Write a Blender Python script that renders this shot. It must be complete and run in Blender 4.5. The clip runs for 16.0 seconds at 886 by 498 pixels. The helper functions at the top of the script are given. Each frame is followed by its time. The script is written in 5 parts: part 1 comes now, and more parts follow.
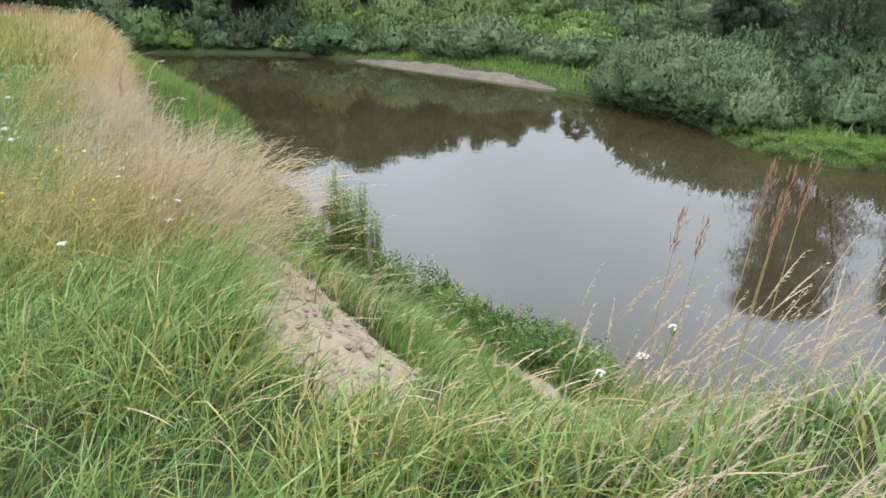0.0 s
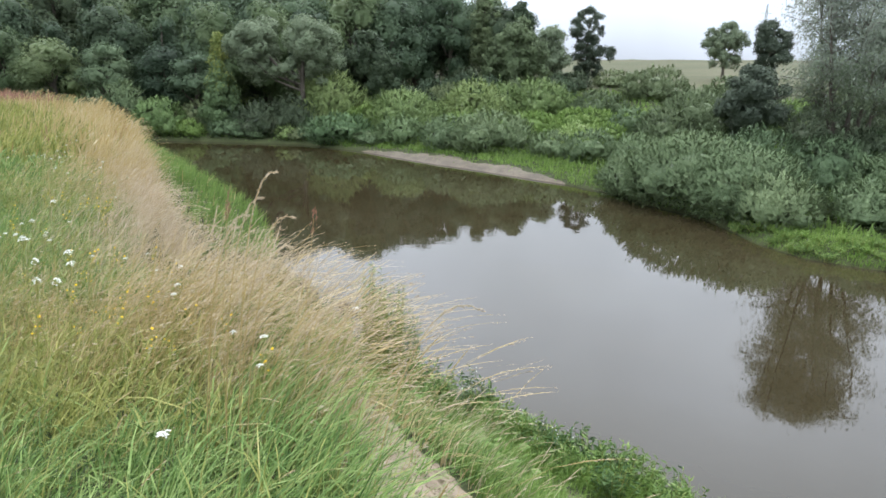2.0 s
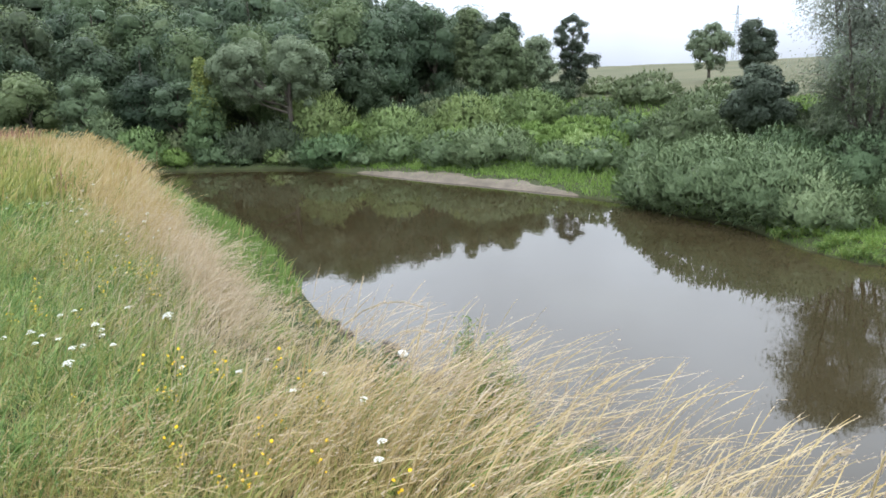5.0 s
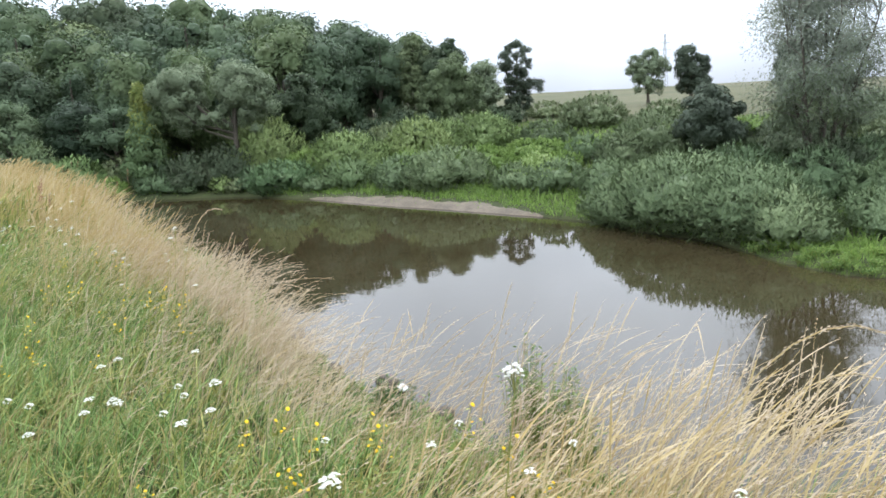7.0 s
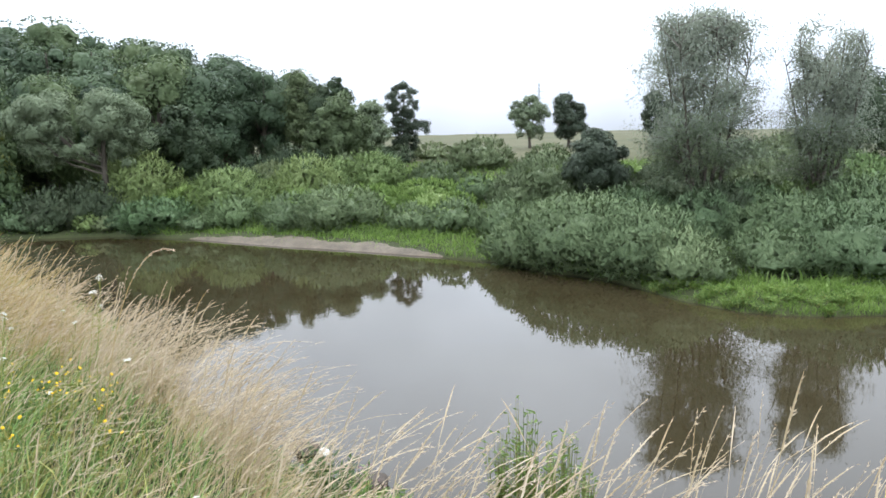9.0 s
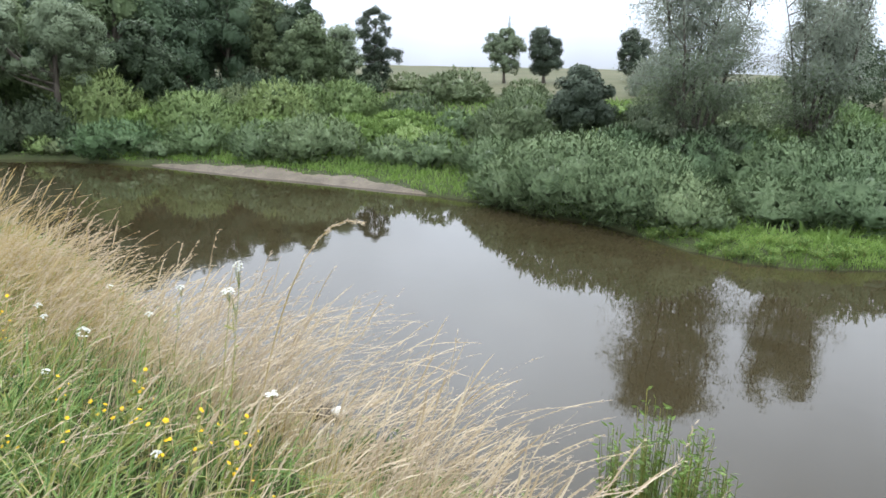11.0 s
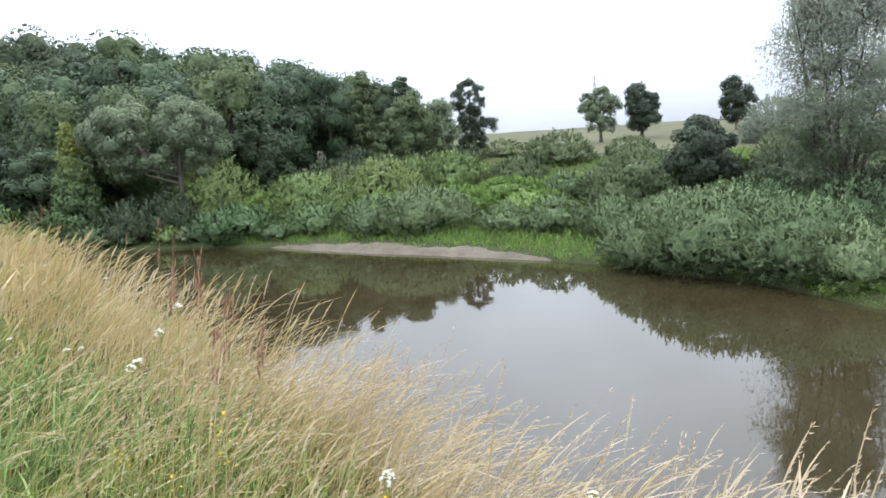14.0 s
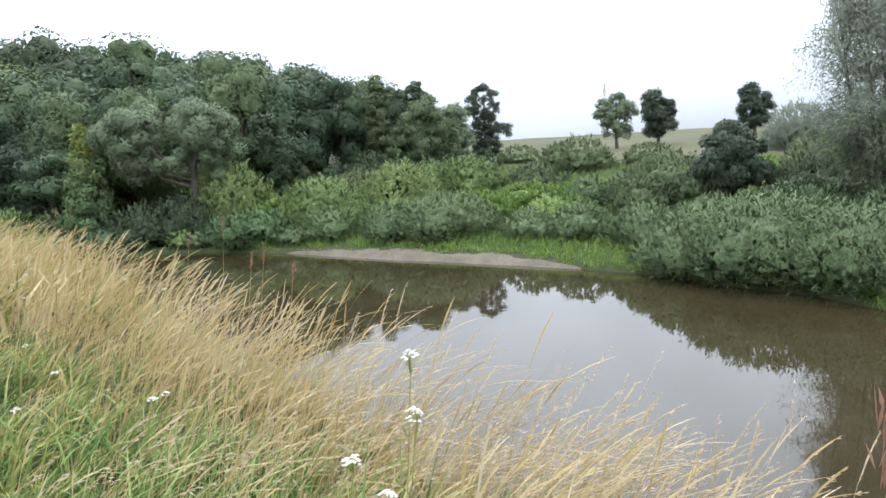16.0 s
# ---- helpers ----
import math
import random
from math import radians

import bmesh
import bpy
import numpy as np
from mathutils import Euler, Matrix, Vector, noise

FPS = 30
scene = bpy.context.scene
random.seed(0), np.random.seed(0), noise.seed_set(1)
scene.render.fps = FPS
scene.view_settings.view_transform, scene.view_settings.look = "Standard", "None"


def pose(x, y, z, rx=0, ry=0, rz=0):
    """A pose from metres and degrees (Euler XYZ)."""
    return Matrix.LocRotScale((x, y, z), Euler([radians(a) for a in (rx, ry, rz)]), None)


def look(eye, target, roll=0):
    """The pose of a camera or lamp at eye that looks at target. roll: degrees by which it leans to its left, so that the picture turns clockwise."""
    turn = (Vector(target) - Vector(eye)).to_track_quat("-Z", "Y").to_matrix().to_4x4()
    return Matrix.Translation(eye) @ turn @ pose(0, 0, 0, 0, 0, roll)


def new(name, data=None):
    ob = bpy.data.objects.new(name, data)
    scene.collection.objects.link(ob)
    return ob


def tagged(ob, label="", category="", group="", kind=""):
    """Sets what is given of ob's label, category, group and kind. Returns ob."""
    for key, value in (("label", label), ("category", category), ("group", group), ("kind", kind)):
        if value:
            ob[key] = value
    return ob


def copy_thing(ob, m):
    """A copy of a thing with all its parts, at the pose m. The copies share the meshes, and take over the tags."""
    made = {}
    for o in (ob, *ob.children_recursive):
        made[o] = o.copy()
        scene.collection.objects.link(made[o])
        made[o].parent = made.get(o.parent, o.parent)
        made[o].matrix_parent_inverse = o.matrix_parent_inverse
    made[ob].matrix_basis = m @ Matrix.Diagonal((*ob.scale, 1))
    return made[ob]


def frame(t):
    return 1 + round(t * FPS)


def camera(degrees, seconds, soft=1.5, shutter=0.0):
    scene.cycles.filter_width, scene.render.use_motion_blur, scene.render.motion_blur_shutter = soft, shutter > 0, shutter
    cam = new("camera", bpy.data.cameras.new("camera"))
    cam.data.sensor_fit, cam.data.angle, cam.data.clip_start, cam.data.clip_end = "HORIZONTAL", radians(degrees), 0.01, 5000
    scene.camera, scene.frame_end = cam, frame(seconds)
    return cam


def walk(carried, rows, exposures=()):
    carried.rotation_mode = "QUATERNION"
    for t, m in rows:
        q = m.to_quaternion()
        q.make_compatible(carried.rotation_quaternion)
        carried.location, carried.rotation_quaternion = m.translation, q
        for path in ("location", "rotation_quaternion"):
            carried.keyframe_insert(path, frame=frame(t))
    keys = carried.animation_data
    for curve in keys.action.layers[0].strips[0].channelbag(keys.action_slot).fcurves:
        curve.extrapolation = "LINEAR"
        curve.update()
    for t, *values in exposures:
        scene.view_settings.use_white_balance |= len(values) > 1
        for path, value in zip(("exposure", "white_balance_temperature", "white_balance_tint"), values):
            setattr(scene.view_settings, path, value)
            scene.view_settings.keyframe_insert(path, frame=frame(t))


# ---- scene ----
cam = camera(66.7, 16.0, 1.6)
PATH = [
    (0.0, (-0.465, 2.536, 6.048), (-0.447, 4.393, 5.306), 0.03),
    (0.5, (-0.531, 2.582, 6.093), (-0.445, 4.467, 5.431), 1.7),
    (1.0, (-0.823, 2.846, 6.066), (-0.729, 4.728, 5.395), 1.7),
    (1.5, (-1.014, 3.116, 6.075), (-1.001, 5.038, 5.522), -1.63),
    (2.0, (-1.276, 3.402, 6.056), (-1.239, 5.339, 5.559), 1.09),
    (2.5, (-1.504, 3.685, 6.045), (-1.501, 5.647, 5.658), 0.09),
    (3.0, (-1.745, 4.055, 6.051), (-1.73, 6.005, 5.605), -1.11),
    (3.5, (-2.026, 4.368, 6.045), (-2.081, 6.312, 5.578), -2.46),
    (4.0, (-2.268, 4.733, 6.038), (-2.42, 6.688, 5.643), -3.2),
    (4.5, (-2.541, 5.076, 6.031), (-2.568, 7.023, 5.578), -2.34),
    (7.0, (-4.078, 6.684, 5.671), (-3.81, 8.628, 5.288), -2.34),
    (7.5, (-4.279, 7.058, 5.642), (-3.943, 9.008, 5.349), -2.89),
    (8.0, (-4.519, 7.412, 5.632), (-4.177, 9.342, 5.235), -3.19),
    (8.5, (-4.645, 7.724, 5.569), (-4.128, 9.637, 5.303), -2.36),
    (11.0, (-5.513, 9.788, 5.483), (-4.792, 11.594, 5.018), 1.41),
    (11.5, (-5.761, 10.029, 5.505), (-5.14, 11.861, 4.999), 0.01),
    (12.0, (-5.942, 10.398, 5.487), (-5.356, 12.265, 5.073), -0.24),
    (12.5, (-6.123, 10.724, 5.461), (-5.443, 12.571, 5.107), 1.01),
    (13.0, (-6.323, 11.027, 5.456), (-5.8, 12.929, 5.125), -1.88),
    (13.5, (-6.505, 11.352, 5.462), (-6.014, 13.266, 5.157), -0.66),
    (14.0, (-6.673, 11.701, 5.465), (-6.194, 13.624, 5.195), -3.21),
    (14.5, (-6.785, 12.005, 5.442), (-6.214, 13.907, 5.208), -1.58),
    (15.0, (-6.977, 12.312, 5.444), (-6.451, 14.228, 5.213), -4.06),
    (15.5, (-7.148, 12.589, 5.465), (-6.692, 14.524, 5.246), -4.59),
    (16.0, (-7.339, 13.114, 5.347), (-6.874, 15.043, 5.098), -2.83),
]
EXPOSURES = [(0.0, -0.1), (3.0, -0.08), (4.5, 0.0), (16.0, 0.0)]
walk(cam, [(t, look(eye, target, roll)) for t, eye, target, roll in PATH], EXPOSURES)

# ---- light ----
SUN_ELEVATION, SUN_TURN = 74.0, 17.5
world = bpy.data.worlds.new("overcast_sky")
scene.world = world
world.use_nodes = True
wt = world.node_tree
wt.nodes.clear()


def node(tree, kind, **sets):
    n = tree.nodes.new(kind)
    for key, value in sets.items():
        if key in n.inputs:
            n.inputs[key].default_value = value
    return n


sky = node(wt, "ShaderNodeTexSky")
sky.sky_type, sky.sun_disc = "NISHITA", False
sky.sun_elevation, sky.sun_rotation = radians(SUN_ELEVATION), radians(SUN_TURN)
sky.air_density, sky.dust_density, sky.ozone_density = 1.0, 4.0, 1.0
grey = node(wt, "ShaderNodeHueSaturation", Saturation=0.12)
place = node(wt, "ShaderNodeTexCoord")
cloud = node(wt, "ShaderNodeTexNoise", Scale=1.9, Detail=4.0, Roughness=0.5)
spread = node(wt, "ShaderNodeMapRange")
spread.inputs["From Min"].default_value, spread.inputs["From Max"].default_value = 0.3, 0.7
spread.inputs["To Min"].default_value, spread.inputs["To Max"].default_value = 0.8, 1.25
mul = node(wt, "ShaderNodeMixRGB", Fac=1.0)
mul.blend_type = "MULTIPLY"
veil = node(wt, "ShaderNodeMixRGB", Fac=0.85, Color2=(5.3, 5.9, 6.85, 1))
back = node(wt, "ShaderNodeBackground", Strength=0.22)
out = node(wt, "ShaderNodeOutputWorld")
wt.links.new(sky.outputs["Color"], grey.inputs["Color"])
wt.links.new(place.outputs["Generated"], cloud.inputs["Vector"])
wt.links.new(cloud.outputs["Fac"], spread.inputs["Value"])
wt.links.new(grey.outputs["Color"], veil.inputs["Color1"])
wt.links.new(veil.outputs["Color"], mul.inputs["Color1"])
wt.links.new(spread.outputs["Result"], mul.inputs["Color2"])
# an overcast sky is about three times as bright overhead as at the horizon
parts = node(wt, "ShaderNodeSeparateXYZ")
rise = node(wt, "ShaderNodeMapRange")
rise.inputs["From Min"].default_value, rise.inputs["From Max"].default_value = 0.0, 0.42
rise.inputs["To Min"].default_value, rise.inputs["To Max"].default_value = 0.68, 2.4
dome = node(wt, "ShaderNodeMixRGB", Fac=1.0)
dome.blend_type = "MULTIPLY"
wt.links.new(place.outputs["Generated"], parts.inputs["Vector"])
wt.links.new(parts.outputs["Z"], rise.inputs["Value"])
wt.links.new(mul.outputs["Color"], dome.inputs["Color1"])
wt.links.new(rise.outputs["Result"], dome.inputs["Color2"])
wt.links.new(dome.outputs["Color"], back.inputs["Color"])
wt.links.new(back.outputs["Background"], out.inputs["Surface"])

sun = new("sun", bpy.data.lights.new("sun", "SUN"))
sun.data.energy, sun.data.angle, sun.data.color = 1.5, radians(40), (1.0, 0.97, 0.92)
sun.rotation_euler = (radians(90 - SUN_ELEVATION), 0, radians(162.5))

# ---- materials ----


def material(name):
    m = bpy.data.materials.new(name)
    m.use_nodes = True
    t = m.node_tree
    t.nodes.clear()
    o = t.nodes.new("ShaderNodeOutputMaterial")
    return m, t, o


def ramp(t, stops):
    r = t.nodes.new("ShaderNodeValToRGB")
    e = r.color_ramp.elements
    e[0].position, e[0].color = stops[0][0], (*stops[0][1], 1)
    e[1].position, e[1].color = stops[-1][0], (*stops[-1][1], 1)
    for p, c in stops[1:-1]:
        n = e.new(p)
        n.color = (*c, 1)
    return r


def leafy(name, stops, glow=0.35, rough=0.6, patch=1.2, patch_mix=0.45, vary=0.0):
    """Leaves or blades: colour by island, by patch and by plant, with light coming through."""
    m, t, o = material(name)
    geo = t.nodes.new("ShaderNodeNewGeometry")
    noi = node(t, "ShaderNodeTexNoise", Scale=patch, Detail=3.0)
    t.links.new(geo.outputs["Position"], noi.inputs["Vector"])
    span = node(t, "ShaderNodeMapRange")
    span.inputs["From Min"].default_value, span.inputs["From Max"].default_value = 0.25, 0.75
    t.links.new(noi.outputs["Fac"], span.inputs["Value"])
    mix = node(t, "ShaderNodeMix", Factor=patch_mix)
    t.links.new(geo.outputs["Random Per Island"], mix.inputs["A"])
    t.links.new(span.outputs["Result"], mix.inputs["B"])
    r = ramp(t, stops)
    t.links.new(mix.outputs["Result"], r.inputs["Fac"])
    b = node(t, "ShaderNodeBsdfPrincipled", Roughness=rough)
    b.inputs["Specular IOR Level"].default_value = 0.2
    tr = t.nodes.new("ShaderNodeBsdfTranslucent")
    colour = r.outputs["Color"]
    if vary:
        who = t.nodes.new("ShaderNodeObjectInfo")
        span = node(t, "ShaderNodeMapRange")
        span.inputs["To Min"].default_value, span.inputs["To Max"].default_value = 1 - vary, 1 + vary
        t.links.new(who.outputs["Random"], span.inputs["Value"])
        tone = node(t, "ShaderNodeHueSaturation")
        turn = node(t, "ShaderNodeMapRange")
        turn.inputs["To Min"].default_value, turn.inputs["To Max"].default_value = 0.515, 0.48
        t.links.new(who.outputs["Random"], turn.inputs["Value"])
        t.links.new(turn.outputs["Result"], tone.inputs["Hue"])
        t.links.new(span.outputs["Result"], tone.inputs["Value"])
        t.links.new(colour, tone.inputs["Color"])
        colour = tone.outputs["Color"]
    t.links.new(colour, b.inputs["Base Color"])
    t.links.new(colour, tr.inputs["Color"])
    s = node(t, "ShaderNodeMixShader", Fac=glow)
    t.links.new(b.outputs["BSDF"], s.inputs[1])
    t.links.new(tr.outputs["BSDF"], s.inputs[2])
    t.links.new(s.outputs["Shader"], o.inputs["Surface"])
    return m


def solid(name, stops, rough=0.8, scale=8.0, bump=0.3, depth=0.02, stretch=(1, 1, 1)):
    """Bark, soil, metal: noise at two scales with fine relief."""
    m, t, o = material(name)
    tex = t.nodes.new("ShaderNodeNewGeometry")
    mp = node(t, "ShaderNodeMapping", Scale=stretch)
    t.links.new(tex.outputs["Position"], mp.inputs["Vector"])
    n1 = node(t, "ShaderNodeTexNoise", Scale=scale, Detail=8.0, Roughness=0.65)
    n2 = node(t, "ShaderNodeTexNoise", Scale=scale * 0.15, Detail=3.0)
    for n in (n1, n2):
        t.links.new(mp.outputs["Vector"], n.inputs["Vector"])
    mix = node(t, "ShaderNodeMix", Factor=0.45)
    t.links.new(n1.outputs["Fac"], mix.inputs["A"])
    t.links.new(n2.outputs["Fac"], mix.inputs["B"])
    r = ramp(t, stops)
    t.links.new(mix.outputs["Result"], r.inputs["Fac"])
    b = node(t, "ShaderNodeBsdfPrincipled", Roughness=rough)
    t.links.new(r.outputs["Color"], b.inputs["Base Color"])
    bp = node(t, "ShaderNodeBump", Strength=bump, Distance=depth)
    t.links.new(n1.outputs["Fac"], bp.inputs["Height"])
    t.links.new(bp.outputs["Normal"], b.inputs["Normal"])
    t.links.new(b.outputs["BSDF"], o.inputs["Surface"])
    return m


GREEN = leafy("meadow_grass", [(0.0, (0.06, 0.085, 0.02)), (0.4, (0.18, 0.205, 0.052)), (0.75, (0.32, 0.31, 0.092)), (1.0, (0.47, 0.405, 0.17))], 0.24, patch=4.0, patch_mix=0.36)
LUSH = leafy("lush_grass", [(0.0, (0.022, 0.055, 0.016)), (0.5, (0.132, 0.215, 0.054)), (1.0, (0.33, 0.40, 0.145))], 0.24, patch=5.0, patch_mix=0.38)
SHELF = leafy("bright_grass", [(0.0, (0.075, 0.13, 0.026)), (0.5, (0.155, 0.245, 0.052)), (1.0, (0.26, 0.36, 0.105))], 0.4, patch=0.9, patch_mix=0.6)
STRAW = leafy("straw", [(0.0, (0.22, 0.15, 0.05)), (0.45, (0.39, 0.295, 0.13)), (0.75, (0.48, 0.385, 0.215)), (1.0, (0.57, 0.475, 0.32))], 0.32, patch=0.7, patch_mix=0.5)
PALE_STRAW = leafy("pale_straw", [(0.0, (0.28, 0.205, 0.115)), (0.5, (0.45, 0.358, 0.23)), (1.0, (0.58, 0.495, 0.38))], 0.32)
HEADS = leafy("seed_heads", [(0.0, (0.38, 0.29, 0.20)), (0.5, (0.50, 0.41, 0.30)), (1.0, (0.62, 0.53, 0.41))], 0.35)
RUST = leafy("rusty_heads", [(0.0, (0.16, 0.08, 0.055)), (0.5, (0.27, 0.14, 0.10)), (1.0, (0.36, 0.22, 0.16))], 0.3)
WILLOW = leafy("willow_leaves", [(0.0, (0.075, 0.114, 0.054)), (0.5, (0.118, 0.17, 0.08)), (1.0, (0.17, 0.23, 0.112))], 0.14, patch=0.8, patch_mix=0.6, vary=0.2)
LIGHT = leafy("light_leaves", [(0.0, (0.09, 0.14, 0.048)), (0.5, (0.15, 0.215, 0.074)), (1.0, (0.215, 0.29, 0.11))], 0.14, patch=0.8, patch_mix=0.6, vary=0.14)
MIDGREEN = leafy("mid_green_leaves", [(0.0, (0.07, 0.11, 0.042)), (0.5, (0.105, 0.168, 0.072)), (1.0, (0.155, 0.232, 0.105))], 0.14, patch=0.8, patch_mix=0.6, vary=0.12)
OLIVE = leafy("olive_leaves", [(0.0, (0.088, 0.118, 0.055)), (0.5, (0.125, 0.162, 0.076)), (1.0, (0.17, 0.21, 0.10))], 0.14, patch=0.8, patch_mix=0.6, vary=0.2)
DARK = leafy("dark_leaves", [(0.0, (0.034, 0.052, 0.027)), (0.5, (0.054, 0.079, 0.04)), (1.0, (0.082, 0.112, 0.057))], 0.2, patch=0.8, patch_mix=0.72, vary=0.12)
BLACKISH = leafy("deep_leaves", [(0.0, (0.042, 0.057, 0.038)), (0.6, (0.07, 0.092, 0.06)), (1.0, (0.11, 0.135, 0.088))], 0.2, patch=0.8, patch_mix=0.72)
WOOD = leafy("forest_leaves", [(0.0, (0.042, 0.066, 0.037)), (0.45, (0.064, 0.099, 0.052)), (0.8, (0.085, 0.125, 0.063)), (1.0, (0.112, 0.15, 0.074))], 0.2, patch=0.16, patch_mix=0.78, vary=0.42)
LEAFWOOD = leafy("light_forest_leaves", [(0.0, (0.058, 0.085, 0.037)), (0.45, (0.088, 0.126, 0.053)), (1.0, (0.138, 0.176, 0.08))], 0.2, patch=0.3, patch_mix=0.75, vary=0.3)
SILVER = leafy("silver_leaves", [(0.0, (0.17, 0.195, 0.145)), (0.5, (0.245, 0.275, 0.21)), (1.0, (0.33, 0.36, 0.29))], 0.4, patch=0.5, patch_mix=0.6)
AMBER = leafy("amber_leaves", [(0.0, (0.11, 0.16, 0.05)), (0.5, (0.19, 0.23, 0.062)), (1.0, (0.31, 0.31, 0.08))], 0.3, patch=0.8)
PALE_WILLOW = leafy("pale_willow_leaves", [(0.0, (0.125, 0.155, 0.086)), (0.5, (0.165, 0.208, 0.122)), (1.0, (0.215, 0.258, 0.16))], 0.14, patch=0.8, patch_mix=0.6)
VINE = leafy("pale_vine_leaves", [(0.0, (0.14, 0.22, 0.06)), (0.5, (0.26, 0.36, 0.12)), (1.0, (0.46, 0.52, 0.28))], 0.35, patch=1.5)
HERB = leafy("herb_leaves", [(0.0, (0.075, 0.128, 0.03)), (0.5, (0.145, 0.225, 0.056)), (1.0, (0.24, 0.33, 0.10))], 0.35, patch=0.5)
DEEP_HERB = leafy("deep_herb_leaves", [(0.0, (0.035, 0.07, 0.022)), (0.5, (0.07, 0.125, 0.04)), (1.0, (0.13, 0.20, 0.07))], 0.3, patch=0.5)
DUSKY = leafy("dusky_leaves", [(0.0, (0.042, 0.06, 0.03)), (0.5, (0.066, 0.09, 0.046)), (1.0, (0.13, 0.15, 0.088))], 0.14, patch=0.8, patch_mix=0.72)
WHITE = leafy("white_petals", [(0.0, (0.5, 0.5, 0.43)), (1.0, (0.76, 0.76, 0.69))], 0.3)
YELLOW = leafy("yellow_petals", [(0.0, (0.62, 0.36, 0.012)), (1.0, (0.80, 0.54, 0.025))], 0.25)
PINK = leafy("pink_flowers", [(0.0, (0.22, 0.09, 0.14)), (1.0, (0.40, 0.20, 0.27))], 0.3)
BARK = solid("bark", [(0.3, (0.035, 0.028, 0.02)), (0.7, (0.12, 0.10, 0.075))], 0.9, 14, 0.6, 0.03, (1, 1, 0.25))
TWIG = solid("grey_twigs", [(0.3, (0.07, 0.06, 0.05)), (0.7, (0.20, 0.18, 0.15))], 0.9, 20, 0.4, 0.01)
CLOD = solid("wet_soil", [(0.3, (0.02, 0.014, 0.009)), (0.7, (0.075, 0.055, 0.038))], 0.7, 18, 0.8, 0.03)
CRUMB = solid("sandy_soil", [(0.3, (0.15, 0.115, 0.078)), (0.7, (0.33, 0.265, 0.19))], 0.95, 14, 0.6, 0.02)
STEEL = solid("grey_steel", [(0.3, (0.28, 0.30, 0.32)), (0.7, (0.42, 0.44, 0.46))], 0.5, 3, 0.05, 0.005)

# water: brown, nearly still
WATER, t, o = material("river_water")
geo = t.nodes.new("ShaderNodeNewGeometry")
mp = node(t, "ShaderNodeMapping", Scale=(1.0, 1.0, 1.0))
n1 = node(t, "ShaderNodeTexNoise", Scale=0.9, Detail=3.0, Roughness=0.55)
n2 = node(t, "ShaderNodeTexNoise", Scale=5.0, Detail=2.0)
n3 = node(t, "ShaderNodeTexNoise", Scale=0.12, Detail=3.0)
t.links.new(geo.outputs["Position"], mp.inputs["Vector"])
for n in (n1, n2, n3):
    t.links.new(mp.outputs["Vector"], n.inputs["Vector"])
r = ramp(t, [(0.35, (0.026, 0.020, 0.0095)), (0.65, (0.035, 0.0275, 0.014))])
t.links.new(n3.outputs["Fac"], r.inputs["Fac"])
add = node(t, "ShaderNodeMath")
add.operation = "MULTIPLY_ADD"
add.inputs[1].default_value = 0.12
t.links.new(n2.outputs["Fac"], add.inputs[0])
t.links.new(n1.outputs["Fac"], add.inputs[2])
bp = node(t, "ShaderNodeBump", Strength=0.24, Distance=0.012)
t.links.new(add.outputs["Value"], bp.inputs["Height"])
b = node(t, "ShaderNodeBsdfPrincipled", Roughness=0.02, IOR=1.333)
t.links.new(r.outputs["Color"], b.inputs["Base Color"])
t.links.new(bp.outputs["Normal"], b.inputs["Normal"])
t.links.new(b.outputs["BSDF"], o.inputs["Surface"])

# ground: soil under grass, bare sand, and the far field, blended by two weights on the sheet
GROUND, t, o = material("ground")
geo = t.nodes.new("ShaderNodeNewGeometry")
fine = node(t, "ShaderNodeTexNoise", Scale=9.0, Detail=9.0, Roughness=0.7)
wide = node(t, "ShaderNodeTexNoise", Scale=0.5, Detail=5.0, Roughness=0.6)
field = node(t, "ShaderNodeTexNoise", Scale=0.06, Detail=8.0, Roughness=0.65)
for n in (fine, wide, field):
    t.links.new(geo.outputs["Position"], n.inputs["Vector"])
soil = ramp(t, [(0.3, (0.022, 0.028, 0.011)), (0.6, (0.045, 0.054, 0.021)), (0.8, (0.08, 0.075, 0.038))])
sand = ramp(t, [(0.3, (0.13, 0.098, 0.066)), (0.5, (0.25, 0.195, 0.14)), (0.7, (0.36, 0.295, 0.215))])
far = ramp(t, [(0.3, (0.06, 0.066, 0.032)), (0.5, (0.083, 0.083, 0.044)), (0.7, (0.11, 0.102, 0.06))])
blend = node(t, "ShaderNodeMix", Factor=0.5)
t.links.new(fine.outputs["Fac"], blend.inputs["A"])
t.links.new(wide.outputs["Fac"], blend.inputs["B"])
t.links.new(blend.outputs["Result"], soil.inputs["Fac"])
t.links.new(blend.outputs["Result"], sand.inputs["Fac"])
t.links.new(field.outputs["Fac"], far.inputs["Fac"])
wa = t.nodes.new("ShaderNodeAttribute")
wa.attribute_name = "sand"
wb = t.nodes.new("ShaderNodeAttribute")
wb.attribute_name = "field"
edge = node(t, "ShaderNodeMath")
edge.operation = "MULTIPLY_ADD"
edge.inputs[1].default_value = 0.9
t.links.new(fine.outputs["Fac"], edge.inputs[0])
t.links.new(wa.outputs["Fac"], edge.inputs[2])
cut = node(t, "ShaderNodeMapRange")
cut.inputs["From Min"].default_value, cut.inputs["From Max"].default_value = 0.8, 1.05
t.links.new(edge.outputs["Value"], cut.inputs["Value"])
m1 = t.nodes.new("ShaderNodeMixRGB")
m2 = t.nodes.new("ShaderNodeMixRGB")
t.links.new(wb.outputs["Fac"], m1.inputs["Fac"])
